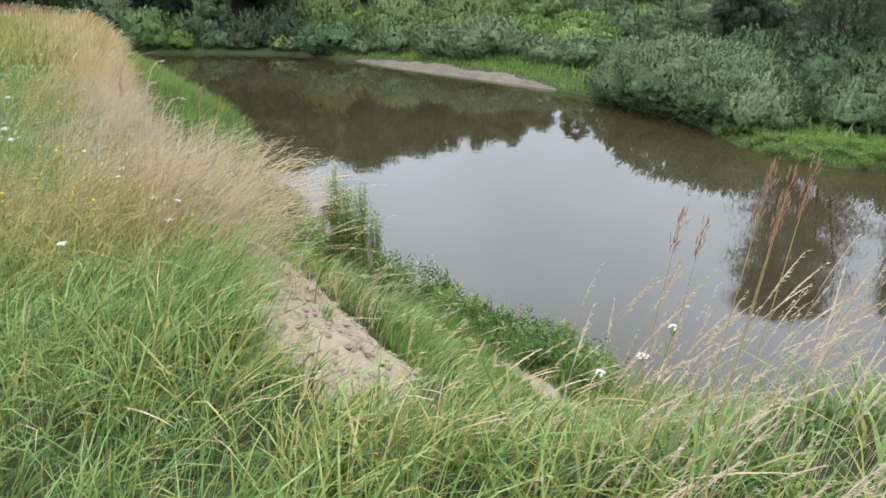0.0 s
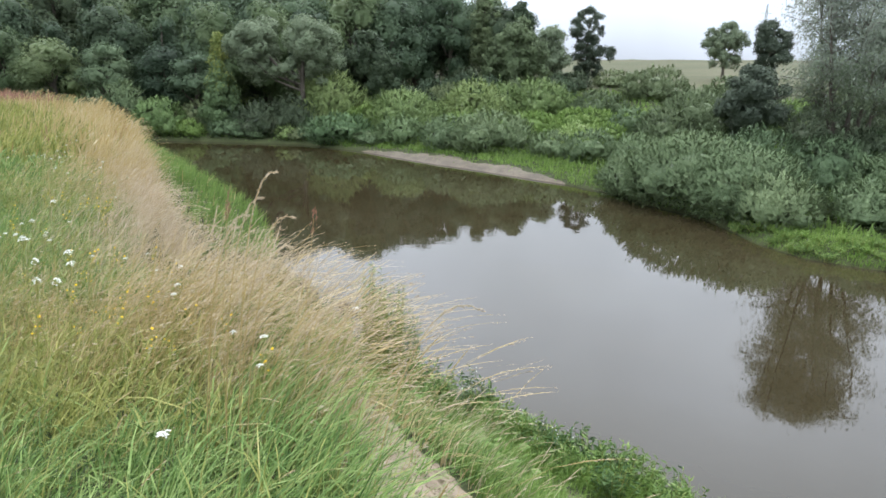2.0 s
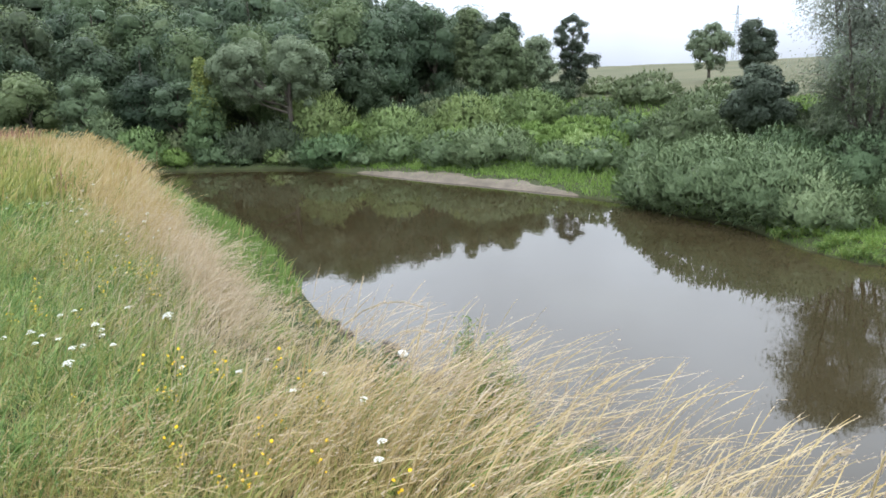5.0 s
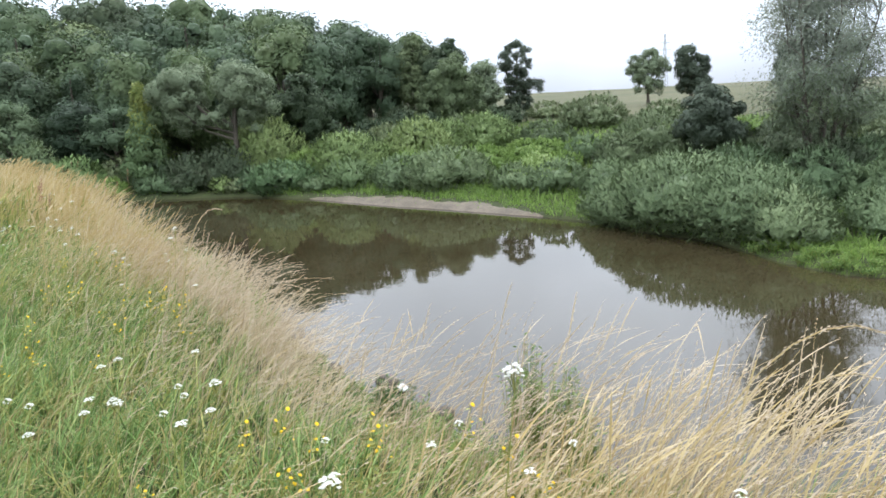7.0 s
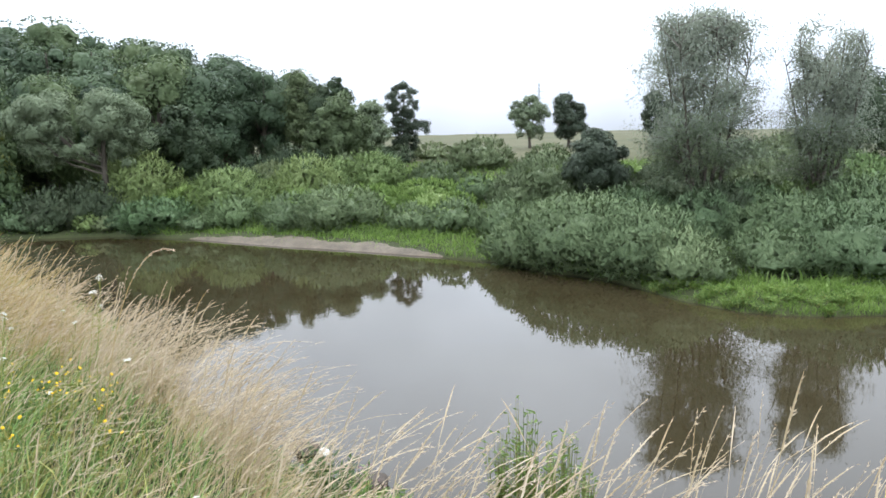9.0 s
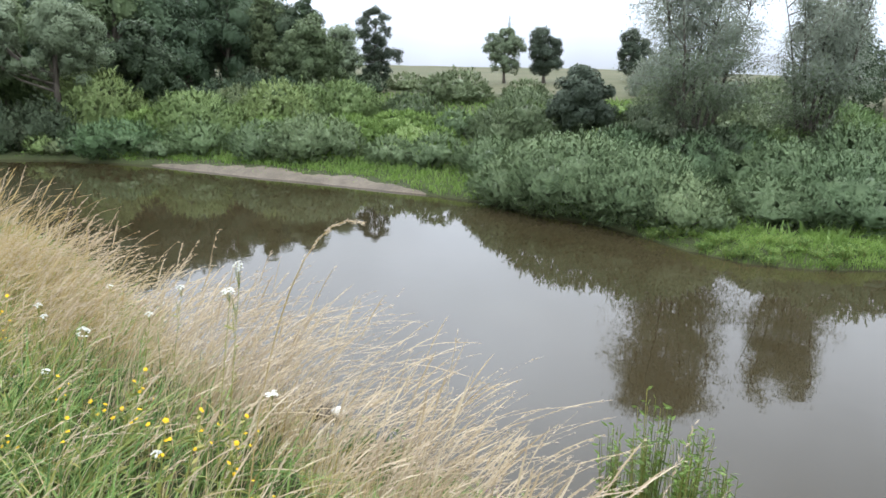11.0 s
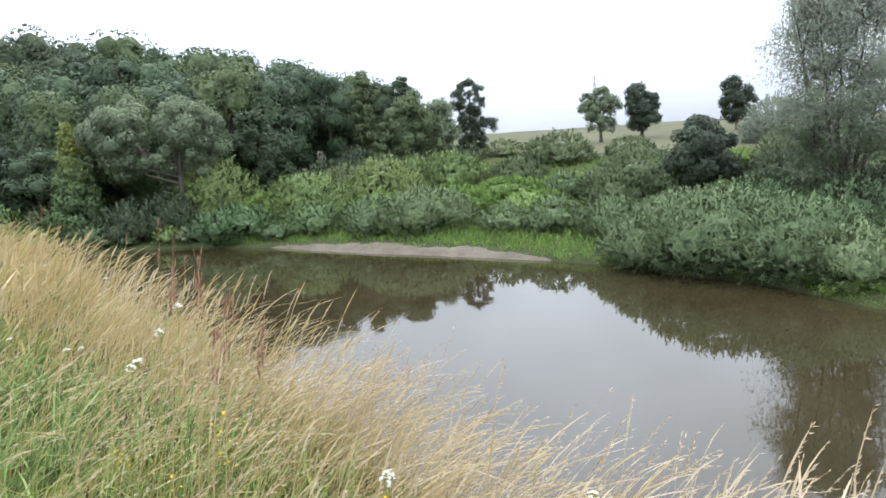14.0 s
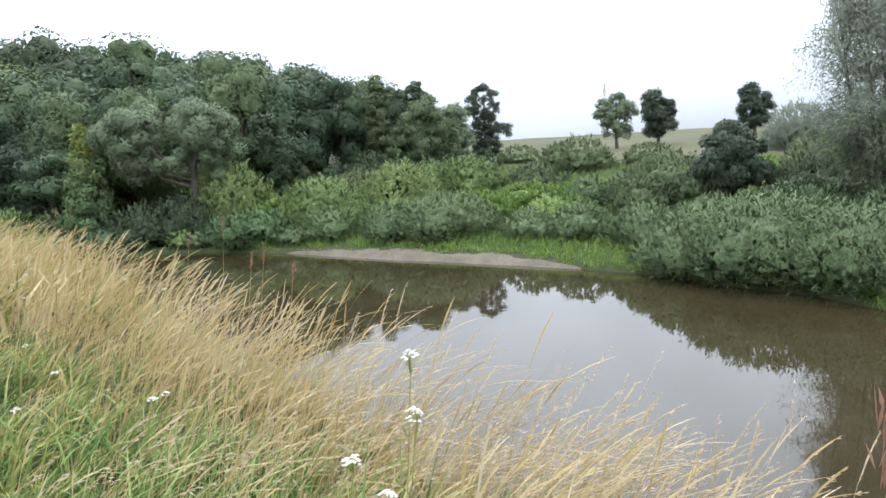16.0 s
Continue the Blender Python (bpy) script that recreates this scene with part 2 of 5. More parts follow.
t.links.new(soil.outputs["Color"], m1.inputs["Color1"])
t.links.new(far.outputs["Color"], m1.inputs["Color2"])
t.links.new(cut.outputs["Result"], m2.inputs["Fac"])
t.links.new(m1.outputs["Color"], m2.inputs["Color1"])
t.links.new(sand.outputs["Color"], m2.inputs["Color2"])
b = node(t, "ShaderNodeBsdfPrincipled", Roughness=0.92)
b.inputs["Specular IOR Level"].default_value = 0.15
bp = node(t, "ShaderNodeBump", Strength=0.7, Distance=0.05)
t.links.new(blend.outputs["Result"], bp.inputs["Height"])
t.links.new(bp.outputs["Normal"], b.inputs["Normal"])
t.links.new(m2.outputs["Color"], b.inputs["Base Color"])
t.links.new(b.outputs["BSDF"], o.inputs["Surface"])

# ---- lie of the land ----
rng = np.random.default_rng(7)
FAR_SHORE = np.array([(-400, 92), (-120, 72), (-50, 64), (-29, 64.5), (-21, 64.5), (-13, 63.2), (-6.9, 58.5), (-1.5, 52.2), (2.8, 47.6), (6.3, 43.2), (8.5, 39.8), (9.3, 36.8), (10.8, 34), (11.2, 32.4),
                      (11.25, 30.8), (11.35, 28.4), (12, 26.3), (13.6, 25), (15.7, 24.3), (24, 22.5), (50, 18), (120, 10), (400, 0)])
NEAR_SHORE = np.array([(-400, 85), (-120, 66), (-45, 58), (-28, 55.5), (-20, 51), (-15, 42), (-11, 35.5), (-7.8, 29.5), (-5.9, 24), (-5.0, 21.6), (-4.0, 19.6), (-3.3, 17.6), (-2.5, 15.9), (-1.3, 14.3), (0.0, 13.3),
                       (0.9, 12.5), (1.5, 11.6), (2.3, 10.8), (3.6, 10.3), (6, 9.8), (11, 9), (20, 7.5), (50, 4), (120, -4), (400, -20)])
CREST = np.array([(-400, 76), (-120, 58), (-50, 52), (-30, 49), (-19.2, 40), (-13.6, 30), (-10.0, 23.3), (-7.75, 18.2), (-7.0, 16.9), (-6.35, 15.4), (-6.0, 14.6), (-5.98, 14.2), (-5.6, 13.7), (-5.12, 12.7), (-4.92, 11.9), (-4.97, 11.4), (-4.9, 10.8), (-4.5, 10.15), (-3.5, 9.45), (-2.8, 8.8),
                  (-2.2, 7.9), (-1.85, 6.8), (-1.6, 5.9), (-1.3, 5.2), (-1.0, 4.85), (-0.55, 4.6), (0.3, 4.5), (1.2, 4.75), (2.5, 5.1), (5, 5.2), (12, 4.2), (40, 0), (120, -8), (400, -26)])


def away(line, x, y):
    """Distance to a line on the plan, below zero on its near side."""
    best = np.full(np.shape(x), 1e9)
    for (ax, ay), (bx, by) in zip(line[:-1], line[1:]):
        dx, dy = bx - ax, by - ay
        k = np.clip(((x - ax) * dx + (y - ay) * dy) / (dx * dx + dy * dy), 0, 1)
        best = np.minimum(best, np.hypot(x - ax - k * dx, y - ay - k * dy))
    side = y - np.interp(x, line[:, 0], line[:, 1])
    return np.where(side > 0, best, -best)


def wavy(x, y, scale, seed=0.0):
    """Smooth uneven values between about -1 and 1."""
    x, y = x * scale + seed * 3.7, y * scale - seed * 5.1
    return (np.sin(x * 1.9 + 1.3 * np.sin(y * 1.1 + seed)) + np.sin(y * 2.3 + 1.7 * np.sin(x * 0.8 - seed)) + np.sin((x + y) * 1.37 + seed * 2) + 0.6 * np.sin(x * 4.1 - y * 3.3)) / 3.2


FAR_D = (0, 0.15, 0.5, 1.2, 3, 8, 14, 25, 40, 60, 100, 200, 300, 1500)
FAR_Z = (0, 0.12, 0.24, 0.36, 0.5, 0.9, 1.5, 3.0, 4.8, 6.3, 8.5, 13.0, 13.5, 12.0)


def height(x, y):
    x, y = np.asarray(x, float), np.asarray(y, float)
    dn, df, dc = away(NEAR_SHORE, x, y), away(FAR_SHORE, x, y), away(CREST, x, y)
    far_z = np.interp(df, FAR_D, FAR_Z) + 0.12 * wavy(x, y, 0.35, 1) * np.clip(df / 4, 0, 1)
    along = -0.51 * (x + 0.5) + 0.86 * (y - 2.5)
    top = np.interp(along, (-50, 0, 3, 5.2, 7, 13, 40, 80), (4.45, 4.45, 4.42, 4.08, 3.98, 3.88, 3.95, 4.4)) + 0.05 * wavy(x, y, 0.8, 2)
    rag = 0.10 * wavy(x, y, 1.7, 3) + 0.04 * wavy(x, y, 6.0, 8)
    shelf = 1 / (1 + np.exp(-(x + 3.4) * 3)) / (1 + np.exp((x - 2.6) * 3))
    low = np.interp(dc, (0, 0.2, 1.2, 2.2, 3.2, 4.2, 5.5, 7), (0, 0.2, 1.05, 1.9, 2.65, 3.1, 3.4, 3.5))
    bank = np.interp(dc, (0, 0.1, 0.3, 0.6, 1.2, 2, 3.5, 5, 8), (0, 0.04, 0.35, 0.85, 1.3, 1.8, 2.65, 3.25, 3.6))
    slope = top - (shelf * low + (1 - shelf) * bank) + rag * np.clip(dc / 0.3, 0, 1)
    rim = shelf * np.interp(-dn, (0, 0.1, 0.4, 1, 2.5, 5), (0, 0.4, 0.75, 1.1, 1.8, 6)) + (1 - shelf) * np.interp(-dn, (0, 0.1, 0.25, 0.8, 1.6, 3.5, 6), (0, 0.45, 0.6, 0.85, 1.3, 3.0, 6))
    near_z = np.where(dc <= 0, top, np.minimum(slope, rim * (1 + rag)))
    bed = -0.9 * np.clip(np.minimum(np.abs(dn), np.abs(df)) / 1.5, 0, 1) - 0.04
    return np.where(dn <= 0, near_z, np.where(df >= 0, far_z, bed))


def steps(*runs):
    """Grid lines: runs of (start, end, step), then wider and wider outwards on both sides."""
    mid = [v for a, b, d in runs for v in np.arange(a, b - d / 2, d)]
    up, gap = [mid[-1]], runs[-1][2]
    while up[-1] < 1500:
        gap *= 1.12
        up.append(up[-1] + gap)
    down, gap = [mid[0]], runs[0][2]
    while down[-1] > -1500:
        gap *= 1.12
        down.append(down[-1] - gap)
    return np.array(down[:0:-1] + mid + up[1:])


def mesh_object(name, verts, faces, mat, smooth=False, normals=None):
    me = bpy.data.meshes.new(name)
    me.from_pydata(np.asarray(verts, dtype=float), [], faces)
    me.materials.append(mat)
    if normals is not None:
        me.polygons.foreach_set("use_smooth", [True] * len(me.polygons))
        me.normals_split_custom_set_from_vertices(normals)
    if smooth:
        me.polygons.foreach_set("use_smooth", [True] * len(me.polygons))
    me.update()
    return new(name, me)


def part(name, verts, faces, mat, parent, label="", smooth=False, normals=None):
    ob = mesh_object(name, verts, faces, mat, smooth, normals)
    ob.parent = parent
    return tagged(ob, label)


xs, ys = steps((-34, -9, 0.6), (-9, 5, 0.16), (5, 20, 0.4)), steps((1.5, 24, 0.16), (24, 68, 0.4))
gx, gy = np.meshgrid(xs, ys)
gz = height(gx, gy)
nx, ny = len(xs), len(ys)
idx = np.arange(nx * ny).reshape(ny, nx)
quads = np.stack([idx[:-1, :-1], idx[:-1, 1:], idx[1:, 1:], idx[1:, :-1]], -1).reshape(-1, 4)
ground = mesh_object("ground", np.stack([gx, gy, gz], -1).reshape(-1, 3), quads, GROUND, True)
tagged(ground, "grassy river banks with bare sand and a rising field", "ground", kind="structure")


def sandy(x, y):
    dn, df, dc = away(NEAR_SHORE, x, y), away(FAR_SHORE, x, y), away(CREST, x, y)
    edge = 0.24 * wavy(x, y, 1.5, 9) + 0.16 * wavy(x, y, 4.2, 10)
    reach = np.interp(y, (5.0, 5.5, 6.2, 7.0, 8.0, 8.8, 9.4), (0.05, 0.3, 0.62, 0.72, 0.62, 0.4, 0.05))
    scar = np.clip((reach - np.abs(dc + 1.6 * edge - 0.15 - reach * 0.55)) / 0.25 + 0.1, 0, 1) * (x < 0.1) * (y < 9.4) * (y > 4.9) * (dc > 0.02)
    spill = np.clip(1.2 - np.hypot((x - 0.1 + 2 * edge) / 0.5, (y - 6.9 + 2 * edge) / 0.5), 0, 1) * 0.9
    path = np.clip(1.35 - np.abs(x + edge * 0.6 - np.interp(y, (8.8, 9.6, 10.3, 11.0, 11.6), (1.5, 1.1, 0.6, 0.1, -0.4))) / 0.24, 0, 1) * np.clip(1.2 - np.abs(y - 9.9) / 0.9, 0, 1) * (dn < -0.3)
    scar = np.maximum(scar, spill)
    rim = np.clip(1 - np.abs(dn) / 0.25, 0, 1) * 0.4 + np.clip(1 - np.abs(df) / 0.3, 0, 1) * 0.15
    return np.clip(np.maximum(np.maximum(scar, path), rim), 0, 1)


at = ground.data.attributes.new("sand", "FLOAT", "POINT")
at.data.foreach_set("value", sandy(gx, gy).reshape(-1).astype(np.float32))
at = ground.data.attributes.new("field", "FLOAT", "POINT")
at.data.foreach_set("value", np.clip((away(FAR_SHORE, gx, gy) - 30) / 15, 0, 1).reshape(-1).astype(np.float32))

water = mesh_object("water", [(-400, -60, 0), (400, -60, 0), (400, 95, 0), (-400, 95, 0)], [(0, 1, 2, 3)], WATER)
tagged(water, "still brown river water mirroring sky and trees", "water", kind="structure")

# the sand bar: a strip along the far waterline
SAND = solid("wet_sand", [(0.3, (0.045, 0.036, 0.024)), (0.5, (0.092, 0.073, 0.05)), (0.7, (0.14, 0.113, 0.08))], 0.85, 6.0, 0.5, 0.03)
px, py = [], []
for k in np.linspace(0, 1, 140):
    x = -7.0 + 13.6 * k
    px.append(x)
    py.append(np.interp(x, FAR_SHORE[:, 0], FAR_SHORE[:, 1]))
px, py = np.array(px), np.array(py)
wide = (1.45 + 0.55 * wavy(px, py, 0.5, 4) + 0.45 * wavy(px, py, 1.8, 6)) * np.clip(np.minimum(px + 7.1, 6.7 - px) / 4.0, 0.03, 1)
rows = []
for q in np.linspace(-0.3, 1, 7):
    bx, by = px + 0.72 * wide * q, py + 0.69 * wide * q
    rows.append(np.stack([bx, by, np.maximum(height(bx, by), 0.0) + 0.03 - 0.05 * (q > 0.99) - 0.05 * (q < -0.25)], -1))
n = len(px)
idx = np.arange(7 * n).reshape(7, n)
quads = np.stack([idx[:-1, :-1], idx[:-1, 1:], idx[1:, 1:], idx[1:, :-1]], -1).reshape(-1, 4)
tagged(mesh_object("sand_bar", np.concatenate(rows), quads, SAND, True), "bare greyish sand bar along the waterline", "sand", kind="structure")

# ---- plants: shapes ----


def unit(v):
    return v / (np.linalg.norm(v, axis=-1, keepdims=True) + 1e-9)


def leaf_faces(p, axis, length, width, rg, facing=None):
    """Pointed leaves: a folded diamond each, turned roughly towards facing."""
    n = len(p)
    side = unit(np.cross(axis, rg.normal(size=(n, 3)) if facing is None else facing))
    up = np.cross(axis, side)
    length, width = np.broadcast_to(length, n)[:, None], np.broadcast_to(width, n)[:, None]
    mid = p + axis * length * 0.45 + up * width * 0.12
    v = np.stack([p, mid + side * width / 2, p + axis * length, mid - side * width / 2], 1).reshape(-1, 3)
    return v, np.arange(n * 4).reshape(n, 4)


def leaflets(p, axis, length, width, face, rg):
    """Small one-sided leaves, three corners each, wound to look along face; their shading follows face."""
    n = len(p)
    side = unit(np.cross(axis, unit(face + rg.normal(size=(n, 3)) * 0.5)))
    length, width = np.broadcast_to(length, n)[:, None], np.broadcast_to(width, n)[:, None]
    a, b, c = p - side * width / 2, p + side * width / 2, p + axis * length
    flip = (np.cross(b - a, c - a) * face).sum(-1) < 0
    a[flip], b[flip] = b[flip], a[flip].copy()
    return np.stack([a, b, c], 1).reshape(-1, 3), np.arange(n * 3).reshape(n, 3), np.repeat(unit(face + rg.normal(size=(n, 3)) * 0.25), 3, 0)


def blade_faces(p, tall, width, lean, bend, rg, seg=3):
    """Grass blades that taper and bend over; lean is the heading of the bend."""
    n = len(p)
    turn = rg.uniform(0, math.tau, n)
    side = np.stack([np.cos(turn), np.sin(turn), np.zeros(n)], -1)
    head = np.stack([np.cos(lean), np.sin(lean), np.zeros(n)], -1)
    rows = []
    for k in range(seg + 1):
        s = k / seg
        c = p + head * (tall * bend * s ** 1.8)[:, None]
        c[:, 2] += tall * (s - 0.45 * bend * s ** 2.4)
        if k < seg:
            w = (width * (1 - 0.75 * s ** 1.5))[:, None] / 2
            rows += [c - side * w, c + side * w]
        else:
            rows.append(c)
    v = np.stack(rows, 1)
    m = v.shape[1]
    base = np.arange(n)[:, None] * m
    tris = []
    for k in range(seg - 1):
        a = 2 * k
        tris += [base + np.array([a, a + 1, a + 3]), base + np.array([a, a + 3, a + 2])]
    a = 2 * (seg - 1)
    tris.append(base + np.array([a, a + 1, a + 2]))
    return v.reshape(-1, 3), np.concatenate(tris)


def joined(pieces):
    vs, fs, k = [], [], 0
    for v, f in pieces:
        vs.append(v)
        fs += (np.asarray(f) + k).tolist()
        k += len(v)
    return np.concatenate(vs), fs


def tube(points, radii, sides=7):
    pts = [Vector(p) for p in points]
    v, f = [], []
    for i, (p, r) in enumerate(zip(pts, radii)):
        d = (pts[min(i + 1, len(pts) - 1)] - pts[max(i - 1, 0)]).normalized()
        a = d.orthogonal().normalized()
        b = d.cross(a)
        v += [tuple(p + (a * math.cos(q) + b * math.sin(q)) * r) for q in (math.tau * k / sides for k in range(sides))]
    for i in range(len(pts) - 1):
        for k in range(sides):
            j = (k + 1) % sides
            f.append((i * sides + k, i * sides + j, (i + 1) * sides + j, (i + 1) * sides + k))
    return np.array(v), np.array(f)


def ball_mold(cuts):
    """A ball of triangles, coarse or fine."""
    bm = bmesh.new()
    bmesh.ops.create_icosphere(bm, subdivisions=cuts, radius=1.0)
    v = np.array([q.co[:] for q in bm.verts])
    f = np.array([[q.index for q in g.verts] for g in bm.faces])
    bm.free()
    return v, f


BALL, FINE_BALL = ball_mold(2), ball_mold(3)


def cores(cs, rs, mid, share, whole, rg, squash=0.85):
    """The dense twiggy inside of each clump, lumpy, a little smaller than its leaves."""
    bv, bf = BALL
    n, m = len(cs), len(bv)
    k = share * rs[:, None] * rg.uniform(0.82, 1.12, (n, m))
    p = cs[:, None] + bv[None] * k[..., None] * np.array([1, 1, squash])
    face = unit(np.broadcast_to(bv[None], p.shape) + whole * unit(p - mid) + rg.normal(size=p.shape) * 0.85)
    return p.reshape(-1, 3), (np.arange(n)[:, None, None] * m + bf[None]).reshape(-1, 3), face.reshape(-1, 3)


def together(*pieces):
    """Join pieces of (places, triangles, shading directions)."""
    k, vs, fs, ns = 0, [], [], []
    for v, f, nn in pieces:
        vs.append(v)
        fs.append(f + k)
        ns.append(nn)
        k += len(v)
    return np.concatenate(vs), np.concatenate(fs), np.concatenate(ns)


def crown_faces(clumps, count, size, aspect, rg, droop=0.15, squash=0.85, loose=0.35, whole=0.45):
    """Leaves round a set of clumps (centre, radius), thicker towards each clump's skin."""
    cs, rs = np.array([c for c, r in clumps], float), np.array([r for c, r in clumps], float)
    mid = (cs * (rs ** 2)[:, None]).sum(0) / (rs ** 2).sum()
    pick = rg.choice(len(cs), count, p=rs ** 2 / (rs ** 2).sum())
    u = unit(rg.normal(size=(count, 3)) + np.array([0, 0, 0.15]))
    k = np.minimum(1 - loose + loose * 1.25 * rg.uniform(0, 1, count) + np.abs(rg.normal(0, 0.06, count)), 1.02 + 0.6 * max(loose - 0.3, 0))
    p = cs[pick] + u * (rs[pick] * k)[:, None] * np.array([1, 1, squash])
    face = unit(u + whole * unit(p - mid) + np.array([0, 0, 0.1]))
    axis = unit(np.cross(face, rg.normal(size=(count, 3))) + u * 0.35 + np.array([0, 0, -droop]))
    length = size * rg.uniform(0.6, 1.4, count)
    leaves = leaflets(p, axis, length, length * aspect, face, rg)
    if loose > 0.6:
        return leaves
    return together(leaves, cores(cs, rs, mid, 0.68 - 0.4 * loose, whole, rg, squash))


def limbs_faces(tall, thick, clumps, rg, fork=0.35, lean=(0, 0)):
    """A tapered, slightly crooked trunk and a limb to each of the larger clumps."""
    pts, rad, n = [], [], 7
    for i in range(n):
        s = i / (n - 1)
        pts.append((lean[0] * s + 0.12 * thick * 4 * math.sin(5 * s + thick * 9), lean[1] * s + 0.1 * thick * 4 * math.cos(4 * s), -0.3 + (tall * 0.85 + 0.3) * s))
        rad.append(thick * (1.25 - s) * (1.35 if i == 0 else 1))
    out = [tube(pts, rad, 8)]
    for c, r in sorted(clumps, key=lambda q: -q[1])[:14]:
        z = min(max(c[2] * 0.55, tall * fork), tall * 0.8)
        s = (z + 0.3) / (tall * 0.85 + 0.3)
        a = Vector((lean[0] * s + 0.12 * thick * 4 * math.sin(5 * s + thick * 9), lean[1] * s + 0.1 * thick * 4 * math.cos(4 * s), z))
        b = Vector(c)
        m = a.lerp(b, 0.5) + Vector((rg.uniform(-.2, .2), rg.uniform(-.2, .2), -0.12 * (b - a).length))
        out.append(tube([a, m, b], [thick * 0.42, thick * 0.26, thick * 0.08], 5))
    return out


def thing_at(name, x, y, label, category, group="", turn=0.0, sink=0.0, kind=""):
    e = new(name)
    e.empty_display_size = 0.2
    e.matrix_basis = pose(x, y, float(height(x, y)) - sink, 0, 0, turn)
    return tagged(e, label, category, group, kind)


def envelope(kind, tall, wide, rg, count):
    """Clumps of foliage for a kind of crown."""
    out = []
    for i in range(count):
        s = (i + rg.uniform(0, 1)) / count
        a = rg.uniform(0, math.tau)
        if kind == "round":
            z, w = tall * (0.26 + 0.62 * s), wide / 2 * math.sin(math.pi * (0.16 + 0.74 * s)) ** 0.6
        elif kind == "ball":
            z, w = tall * (0.12 + 0.72 * s), wide / 2 * math.sin(math.pi * (0.2 + 0.62 * s)) ** 0.7
        elif kind == "ragged":
            z, w = tall * (0.3 + 0.66 * s), wide / 2 * math.sin(math.pi * (0.14 + 0.76 * s)) ** 0.6 * rg.uniform(0.65, 1.12)
        elif kind == "low":
            z, w = tall * (0.14 + 0.72 * s), wide / 2 * (1 - s ** 2.4) ** 0.6
        elif kind == "column":
            z, w = tall * (0.12 + 0.82 * s), wide / 2 * (1 - 0.85 * s)
        else:
            z, w = tall * (0.22 + 0.7 * s), wide / 2 * math.sin(math.pi * (0.2 + 0.72 * s))
        r = wide * rg.uniform(0.16, 0.25) * (1 - 0.5 * s if kind == "column" else 0.48 if kind == "ragged" else 1.0)
        q = max(w - r * 0.75, 0) * rg.uniform(0.35, 1) ** 0.5
        out.append(((q * math.cos(a), q * math.sin(a), z), r))
    return out


def tree(name, x, y, top, wide, mat, label, seed, kind="round", count=14, leaves=3500, size=0.3, aspect=0.6, clumps=None, group="", loose=0.35, fork=0.3, thick=None, top_mat=None, top_say="yellowed upper leaves", whole=0.5):
    rg = np.random.default_rng(seed)
    tall = top - float(height(x, y))
    e = thing_at(name, x, y, label, "tree", group)
    cl = clumps(tall, rg) if clumps else envelope(kind, tall, wide, rg, count)
    wood = limbs_faces(tall, thick or 0.028 * tall, cl, rg, fork)
    if thick:
        part("trunk", *wood[0], BARK, e, "dark bark", True)
        for piece in wood[1:]:
            part("limb", *piece, BARK, e, "", True)
    else:
        part("trunk", *joined(wood), BARK, e, "dark bark with limbs", True)
    v, f, nn = crown_faces(cl, leaves, size, aspect, rg, loose=loose, whole=whole)
    if top_mat:
        v, nn = v[f].reshape(-1, 3), nn[f].reshape(-1, 3)
        high = np.repeat(v[::3, 2] + rg.normal(size=len(f)) * 0.14 * tall > 0.6 * tall, 3)
        for chosen, m, name, say in ((~high, mat, "crown", ""), (high, top_mat, "upper_crown", top_say)):
            k = int(chosen.sum())
            part(name, v[chosen], np.arange(k).reshape(-1, 3), m, e, say, normals=nn[chosen])
    else:
        part("crown", v, f, mat, e, normals=nn)
    return e


